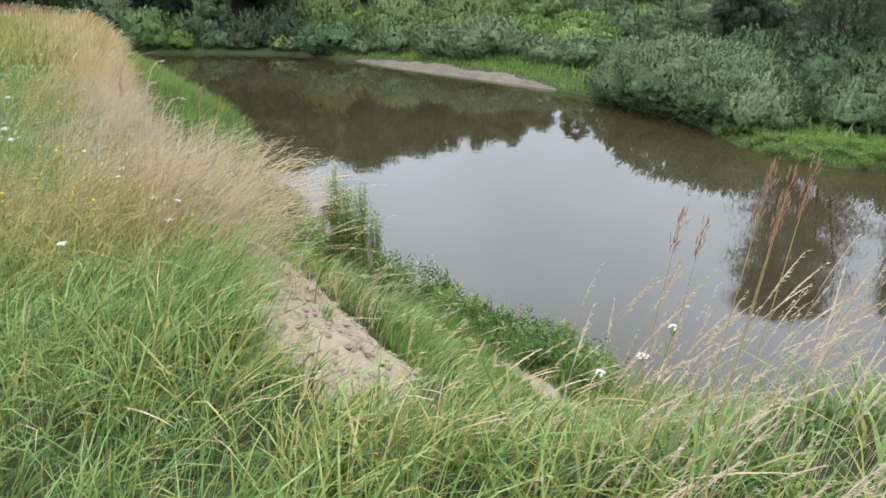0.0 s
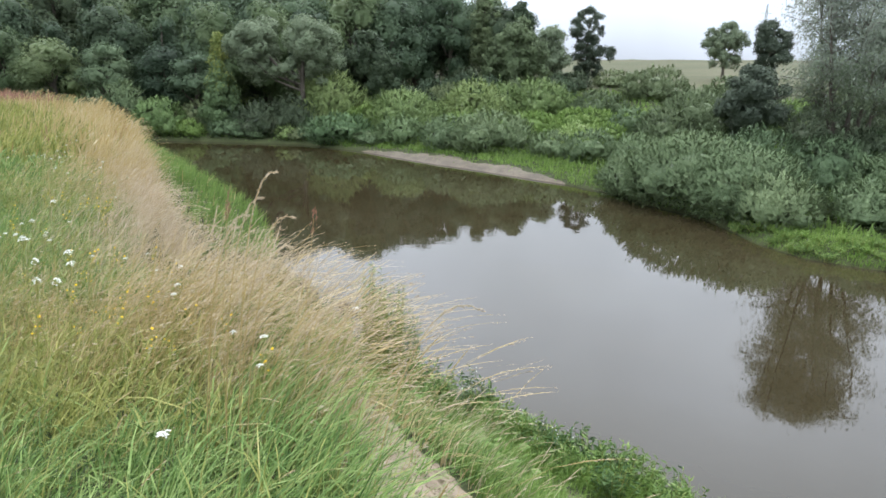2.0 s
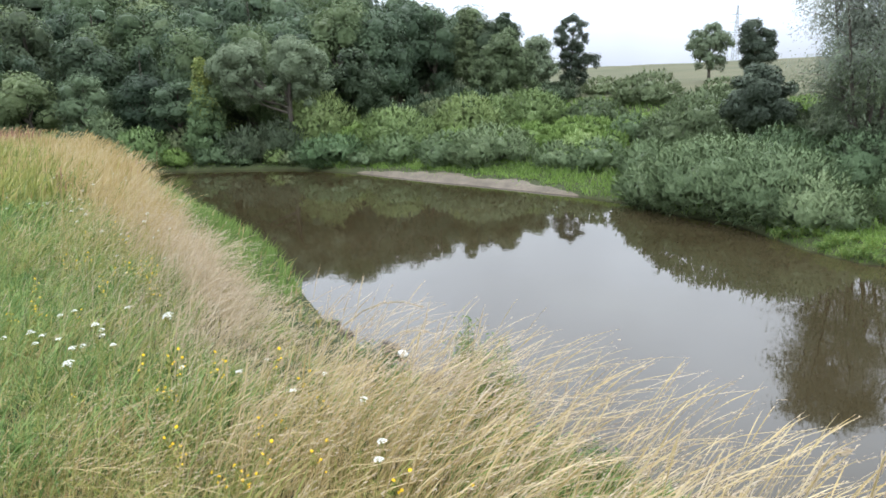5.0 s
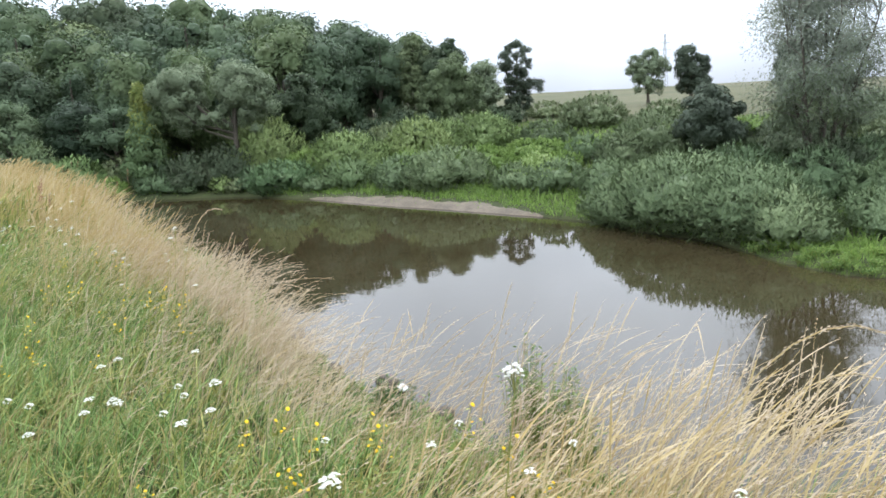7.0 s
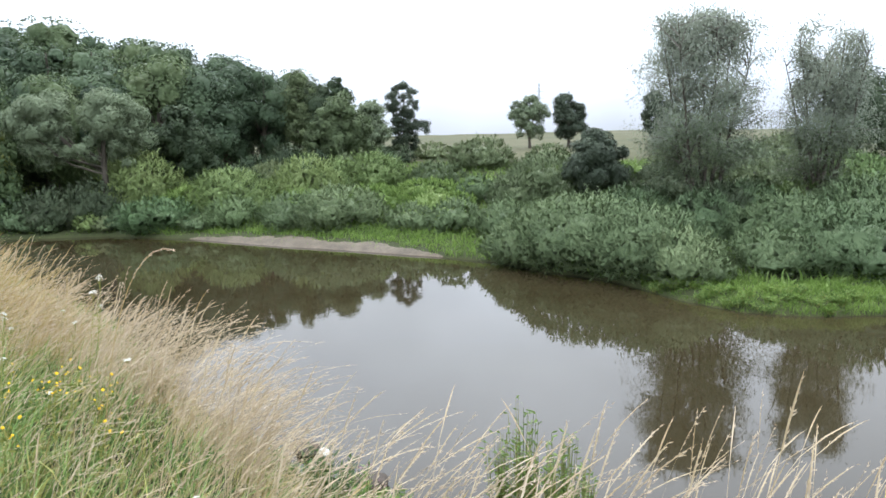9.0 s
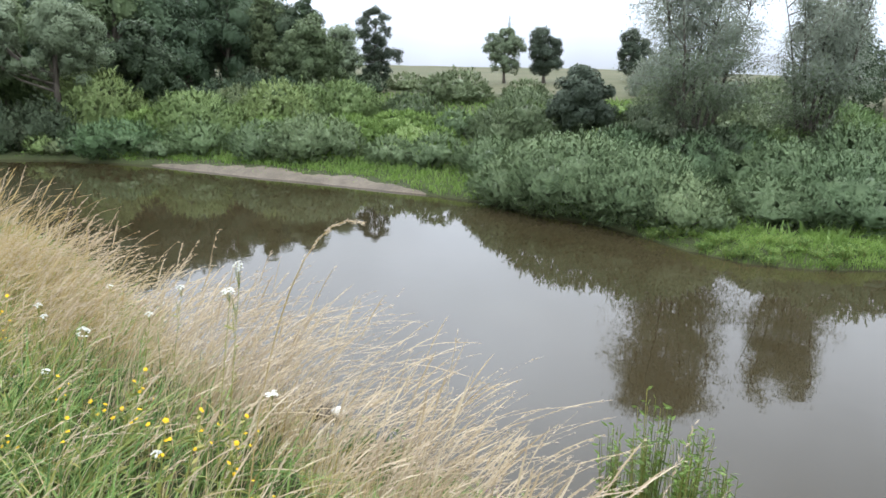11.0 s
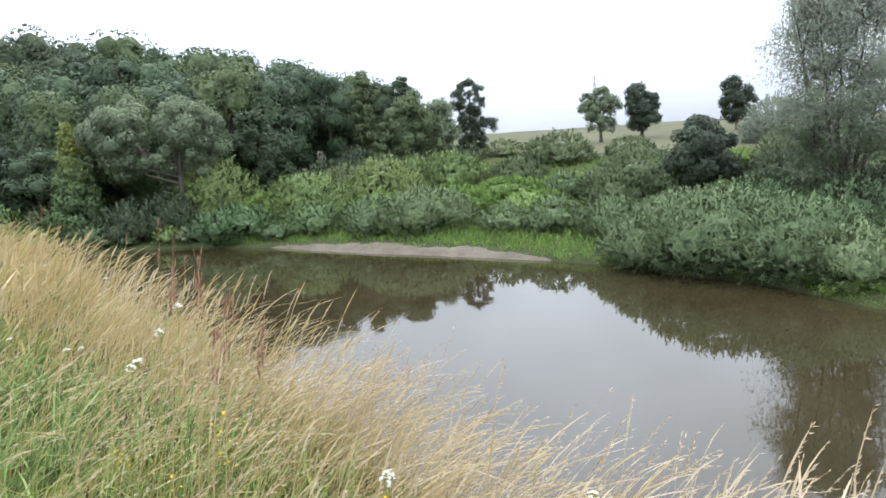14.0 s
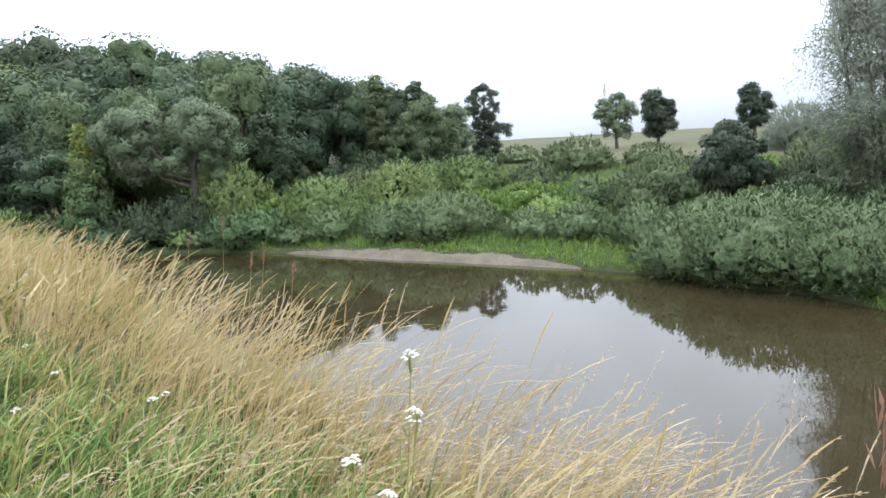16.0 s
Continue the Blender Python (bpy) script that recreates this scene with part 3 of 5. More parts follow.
def shrub(name, x, y, top, wide, mat, label, seed, leaf=0.2, cover=1.25, group="willow bushes on the far bank", upright=0.55, reach=None, lobes=None):
    """A bush: a few merged domes set with leafy shoots that point outwards and up, on thin stems."""
    rg = np.random.default_rng(seed)
    tall = max(top - float(height(x, y)), 0.8)
    e = thing_at(name, x, y, label, "bush", group)
    reach = reach or 0.12 * tall + 0.1
    body = tall - 0.5 * reach
    lobes = lobes or int(2 + wide * 0.6)
    cs, rs = [(0, 0, 0.34 * body)], [(0.41 * wide, 0.41 * wide, 0.66 * body)]
    for i in range(lobes):
        a = math.tau * (i + rg.uniform(0.0, 0.7)) / lobes
        r = rg.uniform(0.18, 0.27) * wide
        h = body * rg.uniform(0.4, 0.86)
        q = wide / 2 - r * 0.85
        cs.append((q * math.cos(a), q * math.sin(a), 0.34 * h))
        rs.append((r, r, 0.66 * h))
    cs, rs = np.array(cs), np.array(rs)
    out = []
    for c, r in zip(cs, rs):
        for k in range(2):
            tip = (c[0] + rg.uniform(-.4, .4) * r[0], c[1] + rg.uniform(-.4, .4) * r[1], c[2] + 0.6 * r[2])
            out.append(tube([(c[0] * 0.25, c[1] * 0.25, -0.15), (tip[0] * 0.7, tip[1] * 0.7, tip[2] * 0.6), tip], [0.035, 0.022, 0.007], 4))
    tagged(part("branchwork", *joined(out), TWIG, e, "thin grey stems"), kind="stuff")
    # shoots stand on the domes, leaves sit along the shoots
    area = rs[:, 0] * rs[:, 2]
    m = 9
    count = int(cover * 9.0 * area.sum() / (0.19 * leaf * leaf) / m)
    pick = rg.choice(len(cs), count, p=area / area.sum())
    u = unit(rg.normal(size=(count, 3)) + np.array([0, 0, 0.25]))
    u[:, 2] = np.maximum(u[:, 2], -0.6)
    lump = 2.2 * rs[pick, 0]
    dent = 1 + 0.13 * wavy(u[:, 0] * lump + pick * 7, (u[:, 1] + 1.3 * u[:, 2]) * lump, 1.0, seed % 13)
    foot = cs[pick] + u * rs[pick] * (dent * rg.uniform(0.55, 1.0, count) ** 0.35)[:, None]
    buried = np.zeros(count, bool)
    for i in range(len(cs)):
        buried |= (pick != i) & ((((foot - cs[i]) / rs[i]) ** 2).sum(-1) < 0.7)
    keep = ~buried & (foot[:, 2] > -0.25)
    foot, u, pick = foot[keep], u[keep], pick[keep]
    count = len(foot)
    skin = unit(u / rs[pick])
    way = unit(skin * 0.6 + np.array([0, 0, upright]) + rg.normal(size=(count, 3)) * 0.25)
    run = reach * rg.uniform(0.35, 1.0, count) * (1 + 0.6 * (rg.uniform(0, 1, count) < 0.12))
    k = np.linspace(0.0, 1, m)[None, :, None] + rg.normal(size=(count, m, 1)) * 0.05
    pos = (foot[:, None] + way[:, None] * run[:, None, None] * k + rg.normal(size=(count, m, 3)) * 0.035 * (1.4 - k)).reshape(-1, 3)
    n = count * m
    dome = unit(foot - np.array([0, 0, 0.3 * tall]))
    tuft = skin * 0.95 + dome * 0.4 + rg.normal(size=(count, 3)) * 0.16
    face = unit(np.repeat(tuft, m, 0) + rg.normal(size=(n, 3)) * 0.15)
    axis = unit(np.repeat(way, m, 0) * 0.9 + rg.normal(size=(n, 3)) * 0.42)
    length = leaf * rg.uniform(0.7, 1.35, n)
    # the dense inside of each dome
    bv, bf = FINE_BALL
    q = len(bv)
    fill = rg.uniform(0.5, 0.68, (len(cs), q, 1)) * np.where(bv[None, :, 2:] < 0, 0.8, 1)
    inner = cs[:, None] + bv[None] * fill * rs[:, None]
    inner[..., 2] = np.maximum(inner[..., 2], -0.2)
    turned = unit(bv[None] / rs[:, None] + rg.normal(size=(len(cs), q, 3)) * 0.55)
    core = inner.reshape(-1, 3), (np.arange(len(cs))[:, None, None] * q + bf[None]).reshape(-1, 3), turned.reshape(-1, 3)
    v, f, nn = together(leaflets(pos, axis, length, length * 0.38, face, rg), core)
    part("foliage", v, f, mat, e, normals=nn)
    return e


# ---- far bank: bushes, from the beach to the bend ----
GREY = "grey-green willow bush with upright leafy shoots"
PALE = "light green rounded bush on the far slope"
LOW = "low willow bush overhanging the water"
THICKET = "bright green bramble thicket"
DULL = "dull green bush with a dark shaded side"
FOOT = "grey-green undergrowth at the foot of silver willows"
BUSHES = (
    # along the water, from the bend to the sand bar
    ("willow_bush", -19.5, 66.3, 1.9, 4.3, WILLOW, GREY, 0.24), ("bush", -17.1, 66.9, 3.6, 4.8, DUSKY, "brownish half-bare bush beneath a leaning willow", 0.24),
    ("bush", -14.3, 67.8, 4.2, 5.4, DUSKY, "brownish half-bare bush beneath a leaning willow", 0.24), ("willow_bush", -11.7, 64.9, 2.2, 3.7, WILLOW, LOW, 0.23),
    ("willow_bush", -9.1, 63.0, 2.8, 6.2, MIDGREEN, "green willow bush overhanging an eroded bank", 0.23), ("willow_bush", -3.9, 60.8, 2.8, 4.7, MIDGREEN, GREY, 0.22),
    ("willow_bush", 0.0, 57.2, 3.1, 4.9, WILLOW, GREY, 0.21), ("willow_bush", 3.1, 55.4, 3.6, 6.6, WILLOW, GREY, 0.21),
    ("willow_bush", 7.0, 50.6, 2.5, 3.3, WILLOW, GREY, 0.2), ("willow_bush", 9.4, 48.4, 2.8, 3.7, WILLOW, GREY, 0.2), ("willow_bush", 11.2, 44.5, 2.9, 4.0, WILLOW, GREY, 0.19),
    # the large stand past the sand bar
    ("willow_bush", 9.6, 38.9, 2.4, 4.2, WILLOW, GREY, 0.16), ("willow_bush", 11.9, 36.3, 3.6, 6.8, WILLOW, GREY, 0.16), ("willow_bush", 13.1, 33.3, 3.3, 5.8, WILLOW, GREY, 0.155), ("willow_bush", 13.0, 30.9, 2.4, 4.2, WILLOW, GREY, 0.15),
    ("willow_bush", 13.4, 42.0, 3.2, 5.0, WILLOW, GREY, 0.18), ("willow_bush", 16.7, 40.2, 3.7, 5.5, WILLOW, GREY, 0.18),
    ("willow_bush", 18.6, 36.6, 3.5, 4.4, WILLOW, GREY, 0.17),
    # behind the spit
    ("willow_bush", 16.6, 29.8, 2.4, 3.8, WILLOW, GREY, 0.145), ("willow_bush", 19.6, 28.6, 3.3, 5.8, WILLOW, GREY, 0.145), ("willow_bush", 23.2, 27.0, 3.2, 5.0, WILLOW, GREY, 0.15),
    ("willow_bush", 26.0, 26.4, 3.8, 5.4, WILLOW, GREY, 0.17), ("willow_bush", 20.4, 32.8, 3.5, 5.0, WILLOW, GREY, 0.16), ("willow_bush", 24.4, 32.0, 4.2, 6.0, WILLOW, GREY, 0.17),
    ("willow_bush", 29.4, 29.6, 4.3, 6.2, WILLOW, GREY, 0.19), ("willow_bush", 22.8, 38.6, 3.9, 5.4, WILLOW, GREY, 0.19), ("willow_bush", 28.0, 37.2, 4.6, 6.4, LIGHT, GREY, 0.2),
    # second row, up the slope
    ("bush", -3.9, 66.0, 4.9, 7.6, LIGHT, PALE, 0.24), ("bush", -10.9, 70.5, 6.3, 7.6, LIGHT, PALE, 0.25), ("bush", 2.6, 69.0, 5.8, 6.6, LIGHT, PALE, 0.25), ("bush", 9.1, 71.0, 6.0, 6.4, LIGHT, PALE, 0.25),
    ("bush", 5.6, 71.5, 5.6, 5.0, LIGHT, PALE, 0.25), ("bush", 14.2, 67.5, 5.0, 5.2, OLIVE, PALE, 0.25), ("willow_bush", 14.7, 58.5, 3.9, 3.8, WILLOW, GREY, 0.23), ("bush", 22.6, 77.0, 7.4, 7.6, OLIVE, "olive rounded bush below the open field", 0.27),
    ("bush", 19.0, 55.0, 5.5, 8.0, OLIVE, DULL, 0.22), ("bush", 15.8, 53.0, 4.0, 4.0, OLIVE, DULL, 0.22), ("bush", 29.5, 75.0, 6.6, 5.0, OLIVE, "olive rounded bush below the open field", 0.27),
    ("bush", 7.0, 61.0, 3.3, 6.4, HERB, THICKET, 0.24), ("bush", 12.0, 63.5, 3.6, 6.4, HERB, THICKET, 0.24), ("bush", 12.2, 57.0, 2.8, 4.5, HERB, THICKET, 0.24), ("bush", 1.4, 63.6, 3.0, 5.6, HERB, THICKET, 0.24),
    ("bush", 16.6, 62.4, 3.6, 5.2, HERB, THICKET, 0.24), ("bush", 5.6, 57.8, 2.6, 3.6, HERB, THICKET, 0.24), ("bush", 24.0, 58.0, 4.4, 6.0, HERB, THICKET, 0.24), ("bush", 30.3, 59.5, 4.8, 6.0, HERB, THICKET, 0.24),
    ("bush", -7.4, 67.4, 3.4, 4.4, HERB, THICKET, 0.24),
    # round the silver willows
    ("bush", 25.2, 48.5, 4.8, 6.0, DUSKY, "dusky undergrowth at the foot of silver willows", 0.22), ("bush", 32.0, 45.5, 4.9, 6.6, OLIVE, FOOT, 0.22), ("bush", 38.5, 46.0, 5.4, 7.2, LIGHT, PALE, 0.22),
    ("bush", 28.6, 51.8, 6.2, 5.4, OLIVE, FOOT, 0.22), ("bush", 33.8, 51.4, 6.4, 6.0, PALE_WILLOW, FOOT, 0.22), ("bush", 39.2, 52.2, 6.8, 6.8, OLIVE, FOOT, 0.22), ("bush", 43.1, 70.0, 9.7, 6.9, SILVER, "pale silvery bush at the edge of the field", 0.26),
    ("bush", 20.0, 37.4, 4.0, 4.2, DUSKY, "dusky undergrowth at the foot of silver willows", 0.17), ("bush", 26.0, 35.0, 3.9, 4.4, OLIVE, FOOT, 0.17),
    ("bush", -30.1, 68.5, 5.0, 4.8, WILLOW, "grey willow bush at the river bend", 0.26),
)
for i, (name, x, y, top, wide, mat, label, leaf) in enumerate(BUSHES):
    shrub(name, x, y, top, wide, mat, label, 400 + i, leaf, group="willow bushes on the far bank" if mat is WILLOW else "bushes on the far slope")
shrub("vine_thicket", 9.3, 53.6, 2.9, 3.2, VINE, "pale yellow-green creeper spread over low bushes", 36, 0.2, group="creepers")
for i, (x, y, top, wide) in enumerate(((-17.2, 65.5, 1.3, 2.6), (-14.4, 65.0, 1.5, 2.6), (-12.9, 64.6, 1.3, 2.4), (-6.4, 60.6, 1.5, 2.8), (-23.5, 65.9, 1.8, 3.2), (-27.0, 66.2, 1.9, 3.4), (-30.5, 66.6, 2.0, 3.4))):
    shrub("willow_bush", x, y, top, wide, HERB if x < -20 else (WILLOW, LIGHT, OLIVE)[i % 3], "low green herbs overhanging the water" if x < -20 else LOW, 140 + i, 0.24)

# ---- far bank: single trees ----


def lobed(lobes, per, share=0.5, squash=0.85):
    """Small clumps over the skins of a few large lobes (x, y, height share, radius)."""
    def crown(tall, rg):
        out = []
        for cx, cy, cz, rr in lobes:
            for i in range(max(3, int(per * rr * rr))):
                u = rg.normal(size=3) + np.array([0, 0, 0.3])
                u = u / np.linalg.norm(u) * rr * (1 - share * 0.8)
                out.append(((cx + u[0], cy + u[1], tall * cz + u[2] * squash), rr * share * rg.uniform(0.75, 1.15)))
        return out
    return crown


def slim_crown(tall, rg):
    out = []
    for i in range(230):
        s = rg.uniform(0.08, 0.98)
        w = 1.15 * float(np.interp(s, (0.08, 0.3, 0.5, 0.58, 0.7, 0.85, 0.95), (1.3, 1.7, 1.4, 1.0, 1.9, 1.8, 0.7)))
        if 0.56 < s < 0.9 and rg.uniform() < 0.35:
            continue
        a, q = rg.uniform(0, math.tau), rg.uniform(0.2, 1) ** 0.5 * w
        out.append(((q * math.cos(a) * 1.15 - 0.3 * (s > 0.6), q * math.sin(a) * 0.8, tall * s), rg.uniform(0.28, 0.52)))
    out += [((3.0, 0, tall * 0.40), 0.7), ((2.5, 0, tall * 0.45), 0.6), ((3.3, 0.2, tall * 0.45), 0.55), ((3.1, -0.2, tall * 0.34), 0.5)]
    return out


def airy_willow(x, y, top, wide, seed, sprays, per=240, leaf=0.165):
    """A tall willow: several ascending stems, and sprays of narrow leaves along drooping twigs."""
    rg = np.random.default_rng(seed)
    tall = top - float(height(x, y))
    e = thing_at("silver_willow", x, y, "tall airy silver willow with thin drooping leaves", "tree")
    stems = []
    for i in range(7):
        a = math.tau * (i + rg.uniform(-.25, .25)) / 7
        q = wide / 2 * rg.uniform(0.3, 0.72)
        tip = Vector((q * math.cos(a), q * math.sin(a), tall * rg.uniform(0.78, 0.95)))
        pts = [Vector((0.25 * math.cos(a), 0.25 * math.sin(a), -0.3))]
        for k in (0.2, 0.4, 0.6, 0.8, 1.0):
            pts.append(Vector((tip.x * k ** 0.8 + rg.uniform(-.15, .15), tip.y * k ** 0.8 + rg.uniform(-.15, .15), tip.z * k)))
        stems.append(pts)
        part("trunk", *tube(pts, [0.15, 0.12, 0.09, 0.06, 0.035, 0.015], 7), BARK, e, "dark slender stem", True)
    twigs, pos, axis, face = [], [], [], []
    for i in range(sprays):
        pts = stems[int(rg.integers(0, 7))]
        s = rg.uniform(0.1, 1.0) ** 0.62
        j = min(int(s * 5), 4)
        root = pts[j].lerp(pts[j + 1], s * 5 - j)
        a = math.atan2(root.y, root.x) + rg.normal(0, 1.1)
        full = wide / 2 * math.sin(math.pi * min(0.22 + 0.66 * s, 0.93)) ** 0.7
        out = max(full * rg.uniform(0.3, 1.12), 0.6)
        tip = Vector((out * math.cos(a), out * math.sin(a), min(root.z + rg.uniform(0.1, 1.6), tall * 0.985)))
        if (tip - root).length > 2.7:
            tip = root.lerp(tip, 2.7 / (tip - root).length)
        mid = root.lerp(tip, 0.55) + Vector((0, 0, 0.35))
        if i % 2:
            twigs.append(tube([root, mid, tip], [0.035, 0.022, 0.008], 4))
        k = rg.uniform(0.25, 1.05, per)[:, None]
        way = np.array(tip - mid)
        way = way / (np.linalg.norm(way) + 1e-6)
        c = (1 - k) ** 2 * np.array(root) + 2 * k * (1 - k) * np.array(mid) + k ** 2 * np.array(tip)
        spread = rg.normal(size=(per, 3)) * np.array([0.26, 0.26, 0.28])
        spread[:, 2] -= 0.15
        pos.append(c + spread)
        axis.append(unit(way * 0.4 + np.array([0, 0, -0.55]) + rg.normal(size=(per, 3)) * 0.5))
        face.append(unit(unit(c - np.array([0, 0, 0.45 * tall])) * 0.7 + unit(spread) * 0.5 + np.array([0, 0, 0.25])))
    tagged(part("branchwork", *joined(twigs), TWIG, e, "fine grey twigs"), kind="stuff")
    pos, axis, face = np.concatenate(pos), np.concatenate(axis), np.concatenate(face)
    n = len(pos)
    rim = np.hypot(pos[:, 0], pos[:, 1]) / (wide / 2)
    length = leaf * rg.uniform(0.6, 1.4, n) * np.interp(rim, (0.3, 0.9), (1.25, 0.8))
    v, f, nn = leaflets(pos, axis, length, length * 0.3, face, rg)
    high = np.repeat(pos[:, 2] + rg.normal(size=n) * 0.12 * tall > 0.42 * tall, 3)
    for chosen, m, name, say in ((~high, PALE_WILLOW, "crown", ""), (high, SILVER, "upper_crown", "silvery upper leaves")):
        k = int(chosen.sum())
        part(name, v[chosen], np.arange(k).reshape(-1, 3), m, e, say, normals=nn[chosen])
    return e


WILLOW_LOBES = lobed(((-4.6, 0, 0.70, 2.5), (-3.7, 0.4, 0.78, 2.1), (0.9, 0, 0.76, 2.5), (2.0, 0.3, 0.62, 1.9), (-1.7, -0.6, 0.48, 1.4), (-4.5, 0.3, 0.52, 1.8), (0.3, -0.5, 0.56, 1.7), (1.6, 0.2, 0.48, 1.3)), 3.4, 0.4)
OPEN_LOBES = lobed(((-1.5, 0, 0.58, 1.7), (0.2, 0.3, 0.84, 1.5), (1.7, 0, 0.66, 1.6), (-0.8, -0.5, 0.34, 1.5), (1.2, 0.4, 0.3, 1.4), (-2.0, 0.2, 0.76, 1.2), (0.2, 0, 0.62, 1.5)), 8, 0.36)
FIELD_LOBES = lobed(((-0.9, 0, 0.82, 1.6), (0.9, 0.3, 0.66, 1.7), (-0.8, 0, 0.52, 1.8), (1.8, 0, 0.5, 1.4), (-0.5, 0.3, 0.28, 1.6), (0.8, -0.4, 0.32, 1.6), (-1.7, 0, 0.66, 1.2), (2.2, 0.2, 0.36, 1.0)), 8, 0.38)
DENSE_LOBES = lobed(((-0.5, 0, 0.62, 1.7), (0.9, 0.2, 0.56, 1.5), (-1.0, 0.2, 0.38, 1.5), (1.1, -0.2, 0.32, 1.4), (0, -0.4, 0.3, 1.7), (0.2, 0.3, 0.74, 1.2)), 8, 0.36)
DARK_LOBES = lobed(((-1.3, 0, 0.62, 1.9), (1.2, 0.2, 0.58, 2.0), (0, -0.4, 0.8, 1.7), (-1.8, 0.2, 0.42, 1.5), (1.8, 0, 0.4, 1.5), (0, -0.6, 0.45, 1.9), (0.1, 0.3, 0.9, 1.0)), 5, 0.4)
LEAFY_LOBES = lobed(((-1.8, 0, 0.5, 2.1), (1.5, 0.2, 0.55, 2.2), (0, -0.4, 0.74, 2.0), (-2.6, 0.2, 0.32, 1.7), (2.4, 0, 0.3, 1.8), (0, -0.6, 0.34, 2.2), (0.5, 0.3, 0.88, 1.2), (-1.2, 0, 0.7, 1.5)), 4.5, 0.4)
TALL_LOBES = lobed(((-0.9, 0, 0.66, 1.7), (0.9, 0.2, 0.72, 1.6), (-0.2, -0.3, 0.8, 1.5), (0.1, -0.4, 0.89, 1.0), (-1.2, 0.2, 0.5, 1.7), (1.2, 0, 0.48, 1.7), (0, -0.6, 0.34, 1.9), (0.1, 0, 0.58, 1.7)), 6, 0.4)
tree("yellowing_poplar", -21.3, 69, 9.9, 4.6, MIDGREEN, "slender tree with yellowing upper leaves", 41, "column", 40, 15000, 0.25, top_mat=AMBER)
tree("willow_tree", -13.3, 68.2, 11.7, 11.5, PALE_WILLOW, "old grey-green willow with a divided rounded crown", 42, leaves=46000, size=0.21, aspect=0.38, clumps=WILLOW_LOBES, loose=0.34, thick=0.28, fork=0.3)
tree("dark_tree", -7.8, 73, 10.7, 7.0, DARK, "dark green rounded tree on a bare trunk", 43, leaves=20000, size=0.26, clumps=DARK_LOBES, loose=0.4)
tree("leafy_tree", 8.3, 84, 12.9, 8.4, OLIVE, "mid-green leafy tree at the forest edge", 44, leaves=24000, size=0.26, clumps=LEAFY_LOBES, loose=0.45)
tree("leafy_tree", 5.2, 96, 17.0, 6.6, OLIVE, "tall green tree at the forest edge", 45, leaves=14000, size=0.28, clumps=TALL_LOBES, loose=0.5)
tree("dark_tree", 10.0, 96, 16.2, 5.2, DARK, "dark narrow tree at the forest edge", 46, leaves=14000, size=0.28, clumps=TALL_LOBES, loose=0.4)
tree("pale_poplar", 13.2, 90, 12.6, 5.0, PALE_WILLOW, "thin pale tree at the forest edge", 47, leaves=14000, size=0.24, clumps=TALL_LOBES, loose=0.55)
tree("slim_tree", 19.7, 98.5, 15.5, 5.4, BLACKISH, "dark slim tree with a ragged ivy-clad crown", 48, leaves=26000, size=0.2, loose=0.7, clumps=slim_crown, thick=0.18)
tree("field_tree", 38.3, 98, 13.9, 7.6, PALE_WILLOW, "airy round-headed tree standing in the field", 49, leaves=12000, size=0.26, clumps=OPEN_LOBES, loose=0.62, thick=0.2, fork=0.25)
tree("field_tree", 44.7, 98, 14.3, 8.6, BLACKISH, "dense dark tree standing in the field", 50, leaves=14000, size=0.26, clumps=FIELD_LOBES, loose=0.5)
tree("dark_tree", 20.9, 50.5, 8.0, 4.4, BLACKISH, "dense dark round tree amid willow bushes", 51, leaves=26000, size=0.2, clumps=DENSE_LOBES, loose=0.35, whole=0.8)
tree("field_tree", 58.7, 96, 14.7, 7.6, BLACKISH, "dense dark tree standing in the field", 52, leaves=14000, size=0.26, clumps=FIELD_LOBES, loose=0.5)
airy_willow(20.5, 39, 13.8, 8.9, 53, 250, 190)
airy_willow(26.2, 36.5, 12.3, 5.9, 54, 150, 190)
tree("dark_tree", 53, 57, 12.5, 10, DARK, "dark green tree behind silver willows", 55, "low", 24, 9000, 0.32)
tree("dark_tree", 63, 54, 14, 10, WOOD, "green tree behind silver willows", 56, "low", 24, 9000, 0.32)

# ---- wooded hillside ----
fine, coarse = [], []
for i, (wide, mat) in enumerate(((9.0, WOOD), (8.5, WOOD), (8.0, DARK), (9.5, LEAFWOOD), (7.5, WOOD))):
    for molds, y, leaves, size, loose in ((fine, 79, 9500, 0.3, 0.28), (coarse, 112, 8000, 0.28, 0.18)):
        x = -58 + 11 * i
        molds.append(tree("forest_tree", x, y, float(height(x, y)) + 14, wide, mat, "broad-leaved tree in the closed forest", 60 + i, "ball", 26, leaves, size, 0.72, loose=loose, group="trees on the wooded hillside", whole=0.9))
rg = np.random.default_rng(11)


def forest_top(x, y):
    """Height of the closed canopy: it falls towards the field and rises up the hill."""
    side = (x + 4.6) / (y - 7.7)
    line = 5.6 + (y - 7.7) * np.interp(side, (-1.0, -0.36, -0.24, -0.10, 0.046, 0.1, 0.14), (0.19, 0.176, 0.174, 0.156, 0.134, 0.119, 0.10))
    row = np.interp(y, (70, 73, 79, 86, 95, 106, 120), (8.5, 9.6, 12.4, 15.2, 18.3, 21.4, 27.0))
    return float(min(row, line))


